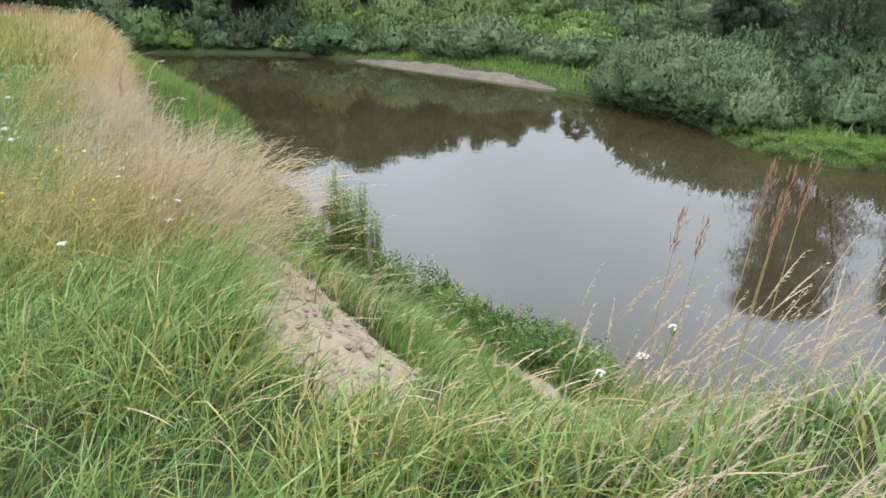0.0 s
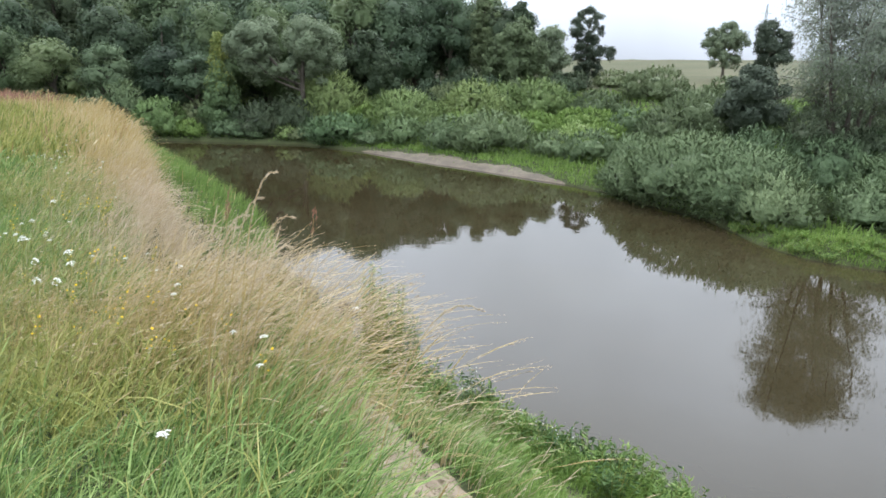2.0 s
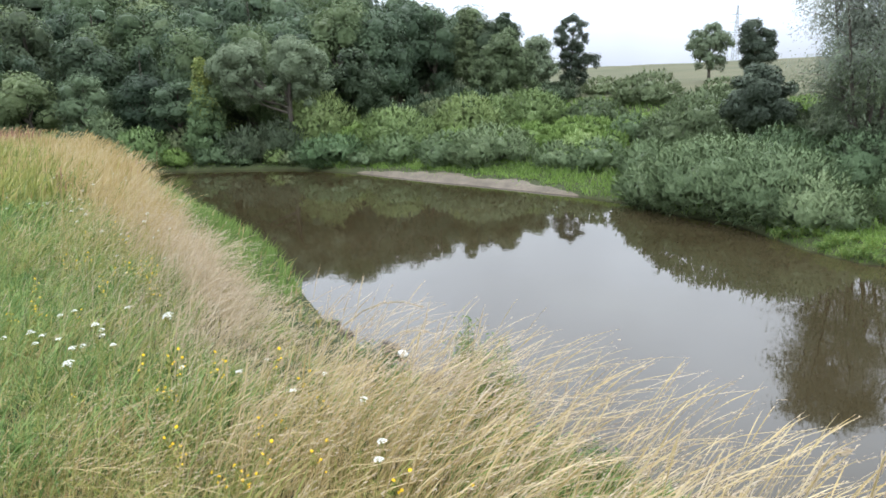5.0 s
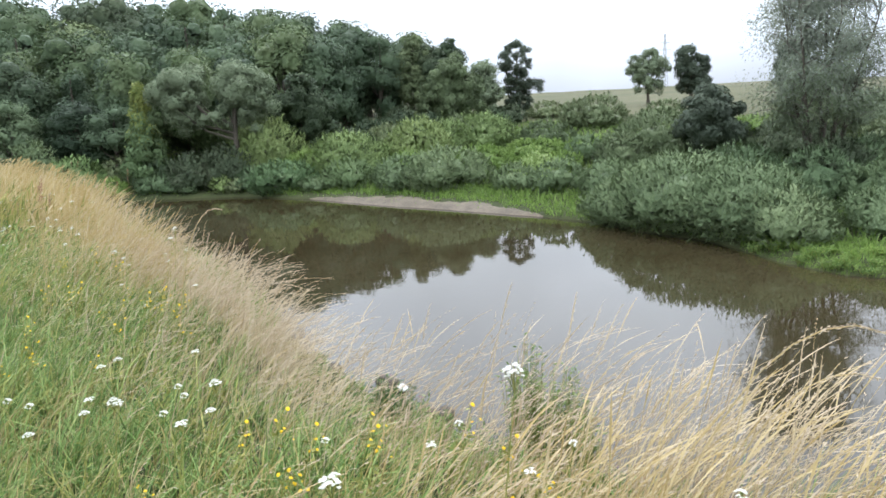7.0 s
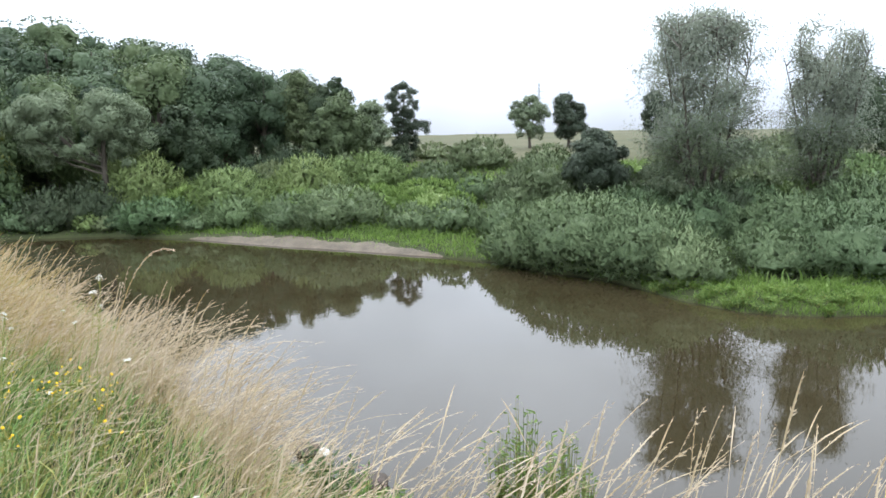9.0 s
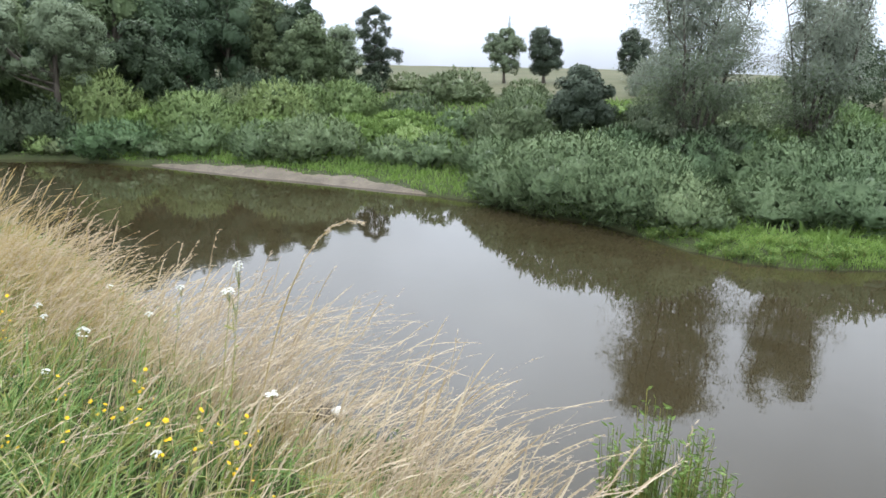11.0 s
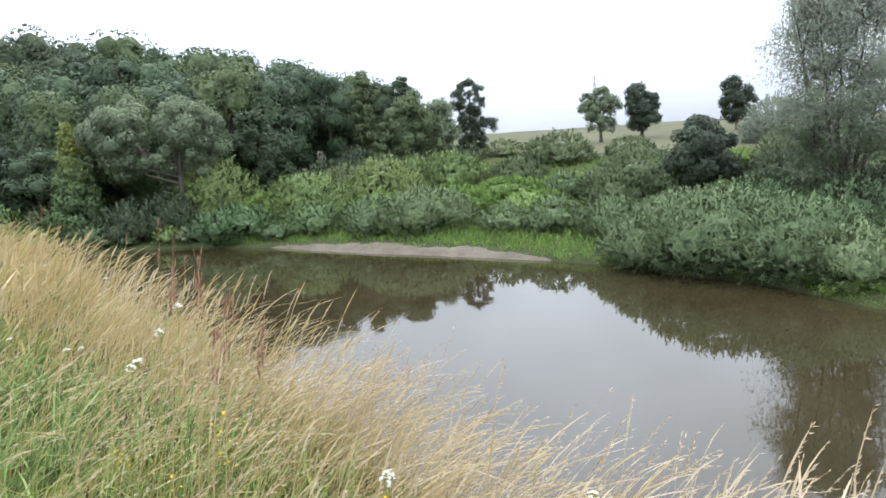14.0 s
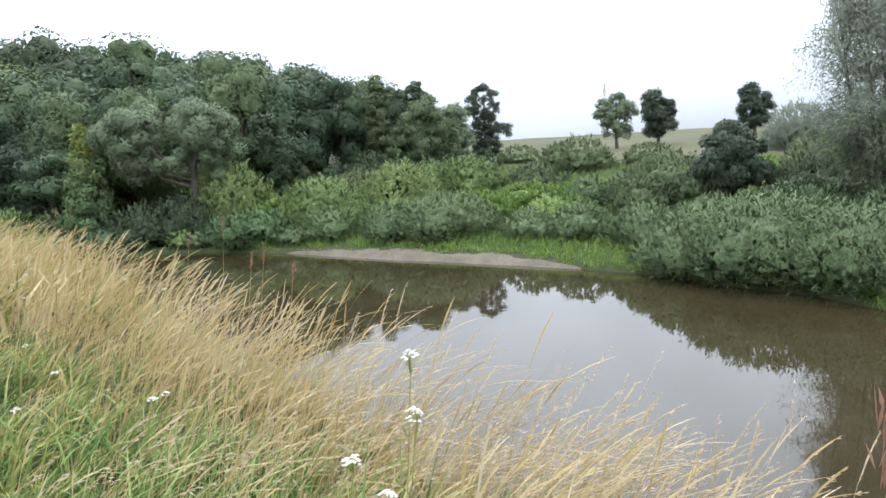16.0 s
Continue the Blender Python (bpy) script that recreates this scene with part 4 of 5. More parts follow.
for y, a, b, gap in ((73, -60, -22, 5.2), (79, -66, -10, 5.2), (86, -72, 0, 5.6), (95, -80, 7, 5.8), (106, -86, 12, 6.0), (120, -98, 16, 5.8)):
    x = a
    while x < b:
        px, py = x + rg.uniform(-1.3, 1.3), y + rg.uniform(-2, 2)
        z = float(height(px, py))
        k = (forest_top(px, py) + rg.uniform(-1.8, 0.6) - z) / 12.4
        m = Matrix.LocRotScale((px, py, z), Euler((0, 0, rg.uniform(0, 6))), None)
        c = copy_thing((fine if y < 90 else coarse)[int(rg.integers(0, 5))], m)
        w = max(k, 0.72) * rg.uniform(0.82, 1.05)
        c.scale = (w, w, max(k, 0.5))
        x += gap
# the patterns themselves stand in the forest too, at its height there
for e in fine + coarse:
    x, y, z = e.location
    k = (forest_top(x, y) - z) / 12.4
    e.scale = (max(k, 0.8), max(k, 0.8), max(k, 0.5))

for i in range(15):
    px = -64 + 3.1 * i + rg.uniform(-0.8, 0.8)
    shrub("bush", px, 68.5 + rg.uniform(-1.5, 1.5), float(height(px, 68.5)) + rg.uniform(2.0, 3.6), rg.uniform(3.8, 5.4), (LIGHT, OLIVE, WOOD)[i % 3], "green undergrowth at the forest edge", 200 + i, 0.26, group="undergrowth at the forest edge")

for i, (px, py, rise, wide) in enumerate(((-3.6, 75.5, 3.2, 5.6), (0.6, 77.0, 3.0, 5.2), (4.6, 79.0, 3.4, 5.6), (-8.4, 74.0, 2.8, 5.0), (8.6, 80.5, 2.6, 5.4), (12.6, 84.0, 2.6, 5.0), (16.4, 90.0, 2.2, 5.0), (22.0, 92.0, 2.0, 5.6), (-1.2, 80.0, 3.4, 5.4), (2.4, 82.5, 3.6, 5.6), (5.4, 85.0, 3.4, 5.4), (-5.2, 77.5, 3.2, 5.2), (3.0, 88.5, 3.6, 5.6))):
    shrub("bush", px, py, float(height(px, py)) + rise, wide, (DARK, OLIVE, WOOD)[i % 3], "green undergrowth at the forest edge", 230 + i, 0.28, group="undergrowth at the forest edge")

# ---- grass ----
LANE = np.array([(0.2, 2.0), (-1.0, 3.0), (-2.5, 5.0), (-4.2, 6.8), (-4.8, 8.2), (-5.6, 9.9), (-6.4, 11.3), (-7.7, 13.7)])


def lane_distance(x, y):
    best = np.full(np.shape(x), 1e9)
    for (ax, ay), (bx, by) in zip(LANE[:-1], LANE[1:]):
        dx, dy = bx - ax, by - ay
        k = np.clip(((x - ax) * dx + (y - ay) * dy) / (dx * dx + dy * dy), 0, 1)
        best = np.minimum(best, np.hypot(x - ax - k * dx, y - ay - k * dy))
    return best


def scatter(rg, x0, x1, y0, y1, dense, keep):
    """Random places in a rectangle, kept with the chance that keep(x, y) gives."""
    n = int((x1 - x0) * (y1 - y0) * dense)
    x, y = rg.uniform(x0, x1, n), rg.uniform(y0, y1, n)
    k = rg.uniform(0, 1, n) < keep(x, y)
    x, y = x[k], y[k]
    return np.stack([x, y, height(x, y) - 0.02], -1)


def thin(x, y):
    """Fewer, broader blades away from the lane."""
    return 1 / (1 + (lane_distance(x, y) / 2.4) ** 2)


def dry_share(x, y):
    """How much of the growth is dry: a strip along the crest."""
    dc = away(CREST, x, y)
    inner = np.interp(y, (5, 6.5, 8.6, 9.6, 11.4, 12.0, 13.4, 14.4, 18, 36), (0.3, 0.4, 0.6, 0.25, 0.25, 0.36, 0.42, 0.65, 1.0, 2.6))
    outer = np.interp(y, (5, 8, 10, 13, 17), (0.3, 0.4, 0.3, 0.2, 0.35))
    mid = np.interp(y, (8.8, 9.8, 11.5, 12.5), (0.05, 0.3, 0.25, 0.05))
    strip = np.exp(-((dc - mid) / np.where(dc < mid, inner, outer)) ** 2)
    inland = 0.95 * np.clip(1 + dc / 2.2, 0, 1) * np.interp(y, (6.4, 7.0, 7.8, 8.6, 9.2, 11.4, 12.4, 14, 16, 20), (0.03, 0.28, 0.85, 0.85, 0.09, 0.1, 0.24, 0.36, 0.45, 0.38))
    return np.clip(strip * np.interp(y, (4.8, 5.4, 6.4, 7.2, 7.9, 8.8, 9.3, 11.4, 11.8), (0.08, 0.1, 0.1, 0.2, 0.75, 0.7, 0.14, 0.12, 1.0)) + inland + 0.3 * wavy(x, y, 0.9, 5) * (strip + 0.25) + 0.15 * wavy(x, y, 3.1, 15) * (strip + 0.2), 0.015, 1)


def short_edge(x, y):
    """The cropped, slumping edge above the sandy cut."""
    dc = away(CREST, x, y)
    return np.where((y < 8.6) & (y > 5.7) & (x < -0.45) & (dc > 0.1), 0.6, 1.0)


def bare(x, y):
    return np.clip(1.15 - 1.5 * sandy(x, y), 0.04 + 0.25 * np.clip(wavy(x, y, 3.0, 31), 0, 1), 1)


def near_land(x, y):
    return (away(NEAR_SHORE, x, y) < -0.12) * bare(x, y)


def shelf_zone(x, y):
    dn, dc = away(NEAR_SHORE, x, y), away(CREST, x, y)
    return (dc > 1.1) * (y > 6.4) * (dn < -0.1) * (x > -3.6) * (x < 2.9) * (y < 18)


rg = np.random.default_rng(21)
# meadow: tufts of arching blades
p = scatter(rg, -16, 7, 2.2, 30, 112, lambda x, y: thin(x, y) * (1 - 0.5 * (away(CREST, x, y) > 0.4)) * near_land(x, y) * (1 - 0.85 * dry_share(x, y)) * (1 - shelf_zone(x, y)))
PER = 13
lush = rg.uniform(0, 1, len(p)) < np.clip(0.9 - 0.7 * np.clip(p[:, 1] - 5.9, 0, 1.2) + 0.95 * np.clip(p[:, 1] - 8.2, 0, 0.85) - 0.14 * np.clip(p[:, 1] - 10.8, 0, 2) + 0.45 * wavy(p[:, 0], p[:, 1], 0.7, 6) + 0.8 * (away(CREST, p[:, 0], p[:, 1]) > 0.35), 0.1, 0.92)
for chosen, mat, label in ((lush, LUSH, "long lush green meadow grass bent by wind"), (~lush, GREEN, "mixed green and yellowish meadow grass")):
    t = p[chosen]
    n = len(t) * PER
    big = np.repeat(rg.uniform(0.6, 1.35, len(t)) * (1 + 0.2 * wavy(t[:, 0], t[:, 1], 1.3, 7)), PER)
    a = rg.uniform(0, math.tau, n)
    out = rg.uniform(0, 0.075, n) * big
    q = np.repeat(t, PER, 0) + np.stack([np.cos(a) * out, np.sin(a) * out, np.zeros(n)], -1)
    d = lane_distance(q[:, 0], q[:, 1])
    dc = away(CREST, q[:, 0], q[:, 1])
    tall = rg.uniform(0.22, 0.46, n) * big * np.where(dc > 0.1, 0.65, 1.0) * np.interp(np.abs(dc), (0, 0.8), (0.75, 1)) * short_edge(q[:, 0], q[:, 1])
    lean = np.arctan2(np.sin(a) + 0.2, np.cos(a) + 0.75) + rg.normal(0, 0.3, n)
    v, f = blade_faces(q, tall, (0.0072 + 0.0025 * d) * rg.uniform(0.5, 1.5, n), lean, rg.uniform(0.3, 1.25, n), rg)
    tagged(mesh_object("meadow_grass", v, f, mat), label, "grass", kind="stuff")


def stalks(p, tall, width, swell, lean, bend, rg):
    """Fine grass stalks bowed by the wind, each swelling into a slender head at its tip."""
    n = len(p)
    turn = rg.uniform(0, math.tau, n)
    side = np.stack([np.cos(turn), np.sin(turn), np.zeros(n)], -1)
    head = np.stack([np.cos(lean), np.sin(lean), np.zeros(n)], -1)
    rows = []
    for s, w in ((0, 1.0), (0.42, 0.8), (0.74, 0.7), (0.86, 0.0), (0.94, -0.3)):
        c = p + head * (tall * bend * s ** 1.7)[:, None]
        c[:, 2] += tall * (s - 0.5 * bend * s ** 2.6)
        half = (width * w if w > 0.1 else swell * (1 + w))[:, None] / 2
        rows += [c - side * half, c + side * half]
    c = p + head * (tall * bend)[:, None]
    c[:, 2] += tall * (1 - 0.5 * bend)
    rows.append(c)
    v = np.stack(rows, 1)
    base = np.arange(n)[:, None] * 11
    tris = []
    for a in (0, 2, 4, 6):
        tris += [base + np.array([a, a + 1, a + 3]), base + np.array([a, a + 3, a + 2])]
    tris.append(base + np.array([8, 9, 10]))
    return v.reshape(-1, 3), np.concatenate(tris)


def spikelets(p, tall, lean, bend, size, rg, per=11):
    """Small scales along the top fifth of each stalk."""
    n = len(p)
    k = rg.uniform(0.76, 1.0, (n, per))
    head = np.stack([np.cos(lean), np.sin(lean), np.zeros(n)], -1)
    pos = p[:, None, :] + head[:, None, :] * (tall * bend)[:, None, None] * (k ** 1.7)[..., None]
    pos[..., 2] += tall[:, None] * (k - 0.5 * bend[:, None] * k ** 2.6)
    axis = head[:, None, :] * (0.5 + 1.4 * bend[:, None, None]) + rg.normal(size=(n, per, 3)) * 0.28
    axis[..., 2] += 0.85 - 1.2 * bend[:, None]
    m = n * per
    length = np.repeat(size, per) * rg.uniform(0.6, 1.3, m)
    return leaf_faces(pos.reshape(m, 3), unit(axis.reshape(m, 3)), length, length * 0.2, rg)


# dry stalks along the crest, thinly through the meadow too
p = scatter(rg, -16, 0.4, 3.2, 30, 1600, lambda x, y: thin(x, y) * near_land(x, y) * dry_share(x, y) ** 1.15 * np.clip(0.75 + 0.6 * wavy(x, y, 3.7, 21) + 0.4 * wavy(x, y, 8.0, 22), 0.1, 1.3) * (1 - shelf_zone(x, y)) * np.clip(1.6 - away(CREST, x, y) / np.interp(y, (8.4, 9.4, 11, 12), (0.4, 0.25, 0.25, 0.34)), 0.02, 1))
n = len(p)
d = lane_distance(p[:, 0], p[:, 1])
dc = away(CREST, p[:, 0], p[:, 1])
tall = rg.uniform(0.34, 0.82, n) * (1 + 0.2 * wavy(p[:, 0], p[:, 1], 1.9, 17) + 0.12 * wavy(p[:, 0], p[:, 1], 5.0, 23)) * np.where(dc > 0.2, 0.8, 1)
lean = rg.normal(0.0, 0.3, n) + 0.25 * wavy(p[:, 0], p[:, 1], 0.8, 18)
bend = np.clip(rg.normal(0.55, 0.22, n), 0.1, 1.05)
tall *= np.interp(p[:, 1], (5, 6, 8.5, 9.5), (1.0, 1.15, 1.1, 1.0))
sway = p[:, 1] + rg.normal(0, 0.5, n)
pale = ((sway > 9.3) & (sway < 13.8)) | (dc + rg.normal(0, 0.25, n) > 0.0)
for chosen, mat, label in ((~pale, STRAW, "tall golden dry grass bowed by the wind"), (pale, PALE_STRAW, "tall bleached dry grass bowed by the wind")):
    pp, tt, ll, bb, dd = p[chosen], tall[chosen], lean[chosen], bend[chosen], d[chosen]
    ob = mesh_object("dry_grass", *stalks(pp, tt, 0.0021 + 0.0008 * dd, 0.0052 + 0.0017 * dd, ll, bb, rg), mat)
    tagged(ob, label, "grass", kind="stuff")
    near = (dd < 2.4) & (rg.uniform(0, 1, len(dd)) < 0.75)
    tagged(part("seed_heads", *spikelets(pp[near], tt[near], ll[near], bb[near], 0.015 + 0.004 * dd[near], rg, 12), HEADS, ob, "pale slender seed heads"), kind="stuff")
# dead leaves low between the stalks
p = scatter(rg, -16, 0.4, 3.2, 26, 950, lambda x, y: thin(x, y) * near_land(x, y) * np.clip(dry_share(x, y) + 0.06, 0, 1) * np.interp(y, (6.8, 7.8, 9.0, 9.8), (0.3, 1, 1, 0.6)) * (1 - shelf_zone(x, y)))
n = len(p)
d = lane_distance(p[:, 0], p[:, 1])
v, f = blade_faces(p, rg.uniform(0.18, 0.5, n), (0.0032 + 0.0016 * d) * rg.uniform(0.7, 1.4, n), rg.normal(0.1, 1.0, n), rg.uniform(0.4, 1.3, n), rg)
tagged(mesh_object("withered_grass", v, f, STRAW), "withered straw-coloured leaves among taller stalks", "grass", kind="stuff")

# single taller stalks over the crest, and the sparse stand beside the sandy cut
p1 = scatter(rg, -9, -1.6, 6.5, 19, 30, lambda x, y: np.exp(-((away(CREST, x, y) + 0.1) / 0.5) ** 2) * (lane_distance(x, y) > 0.8))
p2 = scatter(rg, -0.2, 1.3, 3.6, 5.0, 190, lambda x, y: np.clip((x + 0.25) / 0.6, 0.05, 1))
p3 = scatter(rg, -4.9, -2.0, 7.4, 10.8, 80, lambda x, y: np.exp(-((away(CREST, x, y) + 0.02) / 0.26) ** 2) * np.clip(0.8 + 0.5 * wavy(x, y, 2.1, 44), 0.15, 1.3))
p = np.concatenate([p1, p2, p3])
n = len(p)
tall = np.concatenate([rg.uniform(0.65, 1.0, len(p1)), rg.uniform(0.35, 1.0, len(p2)), rg.uniform(0.6, 1.1, len(p3))])
lean, bend = rg.normal(0.05, 0.35, n), rg.uniform(0.12, 0.6, n)
ob = mesh_object("tall_grass", *stalks(p, tall, np.full(n, 0.0021), np.full(n, 0.006), lean, bend, rg), PALE_STRAW)
tagged(ob, "tall bleached grass stems with nodding panicles", "grass", kind="stuff")
tagged(part("panicles", *spikelets(p, tall, lean, bend, np.full(n, 0.017), rg, 26), HEADS, ob, "bleached nodding panicles"), kind="stuff")

# a tall golden stand on the crest that bows over the edge, with long green leaves at its foot
rg = np.random.default_rng(91)
p = scatter(rg, -6.0, -0.6, 5.5, 14.2, 540, lambda x, y: np.exp(-((away(CREST, x, y) - np.interp(y, (8.5, 10.5), (-0.05, 0.12))) / 0.22) ** 2) * np.interp(y, (5.5, 6.2, 7.0, 9.2, 10.0, 11.3, 11.8, 13.2, 14.2), (0.15, 0.35, 1, 0.9, 0.25, 0.25, 0.5, 0.5, 0.2)) * (lane_distance(x, y) > 0.7) * np.clip(0.75 + 0.6 * wavy(x, y, 2.3, 61), 0.1, 1.3))
n = len(p)
tall = rg.uniform(0.7, 1.15, n) * np.interp(p[:, 1], (9, 11.4), (1.0, 0.8))
lean, bend = rg.normal(0.2, 0.3, n), rg.uniform(0.35, 0.95, n)
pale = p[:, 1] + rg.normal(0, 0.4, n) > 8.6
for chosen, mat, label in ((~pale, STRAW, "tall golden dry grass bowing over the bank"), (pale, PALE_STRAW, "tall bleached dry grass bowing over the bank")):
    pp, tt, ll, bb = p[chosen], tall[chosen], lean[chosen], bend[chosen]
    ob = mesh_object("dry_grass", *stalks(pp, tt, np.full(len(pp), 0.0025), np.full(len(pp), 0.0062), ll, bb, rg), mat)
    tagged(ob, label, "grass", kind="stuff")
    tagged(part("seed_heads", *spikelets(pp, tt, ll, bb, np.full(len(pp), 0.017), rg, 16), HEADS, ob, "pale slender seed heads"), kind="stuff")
p = scatter(rg, -3.0, 0.0, 5.2, 8.6, 750, lambda x, y: np.exp(-((away(CREST, x, y) + 0.22) / 0.22) ** 2) * (lane_distance(x, y) > 0.6))
n = len(p)
v, f = blade_faces(p, rg.uniform(0.35, 0.72, n), rg.uniform(0.005, 0.011, n), rg.normal(0.2, 0.5, n), rg.uniform(0.4, 1.2, n), rg)
tagged(mesh_object("meadow_grass", v, f, LUSH), "long lush green grass along the broken edge", "grass", kind="stuff")

# bright short grass on the shelf by the water
p = scatter(rg, -4, 3.4, 7, 17.5, 1500, lambda x, y: shelf_zone(x, y) * near_land(x, y) * (0.25 + 0.75 * thin(x, y)))
n = len(p)
rim = np.exp(-((away(NEAR_SHORE, p[:, 0], p[:, 1]) + 0.7) / 0.7) ** 2)
v, f = blade_faces(p, rg.uniform(0.12, 0.28, n) * (1 + 1.3 * rim), rg.uniform(0.008, 0.016, n), rg.normal(0.3, 1.2, n), rg.uniform(0.2, 0.9, n), rg)
tagged(mesh_object("shelf_grass", v, f, SHELF), "soft bright green grass on a low river shelf", "grass", kind="stuff")

# a grassy hummock between the sandy cut and the shelf, green with dry stalks
p = scatter(rg, -1.7, 1.2, 5.0, 9.4, 420, lambda x, y: np.exp(-((away(CREST, x, y) - 1.25) / 0.42) ** 2) * bare(x, y) * np.clip(0.9 + 0.5 * wavy(x, y, 2.2, 51), 0.2, 1.3))
n = len(p)
v, f = blade_faces(p, rg.uniform(0.25, 0.6, n), rg.uniform(0.007, 0.014, n), rg.normal(0.1, 0.9, n), rg.uniform(0.3, 1.1, n), rg)
tagged(mesh_object("hummock_grass", v, f, LUSH), "tufts of green grass beside bare sand", "grass", kind="stuff")
p = p[rg.uniform(0, 1, n) < 0.3]
n = len(p)
v, f = stalks(p, rg.uniform(0.35, 0.75, n), np.full(n, 0.0032), np.full(n, 0.007), rg.normal(0.0, 0.4, n), rg.uniform(0.3, 0.9, n), rg)
tagged(mesh_object("hummock_straw", v, f, PALE_STRAW), "bleached stalks among green tufts", "grass", kind="stuff")

# the meadow and its dry edge farther along the bank
p = scatter(rg, -46, -6, 17, 58, 65, lambda x, y: (away(NEAR_SHORE, x, y) < -0.2) * (lane_distance(x, y) > 7) * np.clip(24 / (y + 4), 0.3, 1) * (x + 44 > (58 - y) * 0.2))
n = len(p)
dc = away(CREST, p[:, 0], p[:, 1])
dry = rg.uniform(0, 1, n) < np.clip(dry_share(p[:, 0], p[:, 1]) + 0.05 + 0.12 * wavy(p[:, 0], p[:, 1], 0.5, 81), 0, 0.95) * np.clip(1.3 - dc / 0.6, 0.06, 1)
slope = (dc > 0.35) & ~dry
for chosen, mat, label in ((dry, STRAW, "dry grass strip along the top of the bank"), (~dry & ~slope, GREEN, "far meadow grass, green and yellowish"), (slope, HERB, "rough green growth on the bank's face")):
    q = p[chosen]
    m = len(q)
    v, f = blade_faces(q, rg.uniform(0.35, 0.8, m), rg.uniform(0.025, 0.055, m), rg.normal(0.3, 0.9, m), rg.uniform(0.1, 0.7, m), rg, 2)
    tagged(mesh_object("far_meadow_grass", v, f, mat), label, "grass", kind="stuff")
p = scatter(rg, -30, -4.6, 12, 48, 130, lambda x, y: np.exp(-((away(CREST, x, y) - 0.05) / 0.28) ** 2) * (lane_distance(x, y) > 2.2) * np.clip(13 / y, 0.2, 1))
n = len(p)
d = np.clip(lane_distance(p[:, 0], p[:, 1]), 2, 30)
v, f = stalks(p, rg.uniform(0.6, 1.05, n), 0.003 + 0.0009 * d, 0.006 + 0.0018 * d, rg.normal(0.0, 0.35, n), rg.uniform(0.25, 0.85, n), rg)
tagged(mesh_object("dry_grass", v, f, STRAW), "dry grass nodding over the edge of the bank", "grass", kind="stuff")
p = scatter(rg, -70, -20, 42, 58, 22, lambda x, y: (away(CREST, x, y) < 0) * (away(CREST, x, y) > -4))
n = len(p)
v, f = blade_faces(p, rg.uniform(0.5, 1.0, n), rg.uniform(0.04, 0.08, n), rg.normal(0.3, 0.9, n), rg.uniform(0.1, 0.5, n), rg, 2)
tagged(mesh_object("sorrel", v, f, RUST), "rust-red sorrel at the far end of the meadow", "grass", kind="stuff")

# herbs and grass on the far bank
p = scatter(rg, -50, 50, 22, 100, 9, lambda x, y: (away(FAR_SHORE, x, y) > 0.25) * (away(FAR_SHORE, x, y) < 38) * bare(x, y) * np.clip(1.2 - np.abs(x) / 60, 0, 1))
n = len(p)
v, f = blade_faces(p, rg.uniform(0.25, 0.8, n) * np.clip(away(FAR_SHORE, p[:, 0], p[:, 1]) / 3, 0.2, 1), rg.uniform(0.06, 0.14, n), rg.uniform(0, 6.28, n), rg.uniform(0.1, 0.8, n), rg, 2)
tagged(mesh_object("bank_herbs", v, f, HERB), "rank green nettles and herbs between bushes", "herbs", kind="stuff")
def strand(x, y):
    df = away(FAR_SHORE, x, y)
    back = np.interp(x, (-9, -7, -4, 3, 6.5, 8), (0.3, 0.5, 1.7, 1.9, 0.4, 0.1)) + 0.7 * wavy(x, y, 1.1, 71)
    return (df > np.maximum(back, 0.08)) * (df < 6.5)


p = scatter(rg, -12, 12.5, 31, 62, 55, strand)
n = len(p)
v, f = blade_faces(p, rg.uniform(0.14, 0.42, n) * (1 + 0.5 * wavy(p[:, 0], p[:, 1], 0.8, 72)), rg.uniform(0.03, 0.07, n), rg.uniform(0, 6.28, n), rg.uniform(0.1, 0.9, n), rg, 2)
tagged(mesh_object("strand_grass", v, f, SHELF), "low bright green grass behind a bare sand bar", "grass", kind="stuff")
p = scatter(rg, 11, 30, 20, 31.2, 260, lambda x, y: (away(FAR_SHORE, x, y) > 0.02) * (away(FAR_SHORE, x, y) < 3.6))
n = len(p)
v, f = blade_faces(p, rg.uniform(0.07, 0.22, n) * (1 + 0.7 * wavy(p[:, 0], p[:, 1], 1.3, 25) + 0.5 * wavy(p[:, 0], p[:, 1], 4.0, 26)) * np.interp(p[:, 0], (11.3, 14, 17), (0.7, 1.2, 1.7)), rg.uniform(0.018, 0.04, n), rg.uniform(0, 6.28, n), rg.uniform(0.1, 0.9, n), rg)
tagged(mesh_object("spit_grass", v, f, SHELF), "bright green reeds and grass on a low spit", "grass", kind="stuff")
# meadow where the walk begins and behind it
p = scatter(rg, -16, 6, -10, 2.4, 150, lambda x, y: near_land(x, y) * np.clip(1 - away(CREST, x, y) / 1.5, 0.3, 1))
n = len(p)
v, f = blade_faces(p, rg.uniform(0.2, 0.45, n), rg.uniform(0.014, 0.03, n), rg.normal(0.3, 1.0, n), rg.uniform(0.3, 1.2, n), rg, 2)
tagged(mesh_object("meadow_grass", v, f, LUSH), "long lush green meadow grass bent by wind", "grass", kind="stuff")
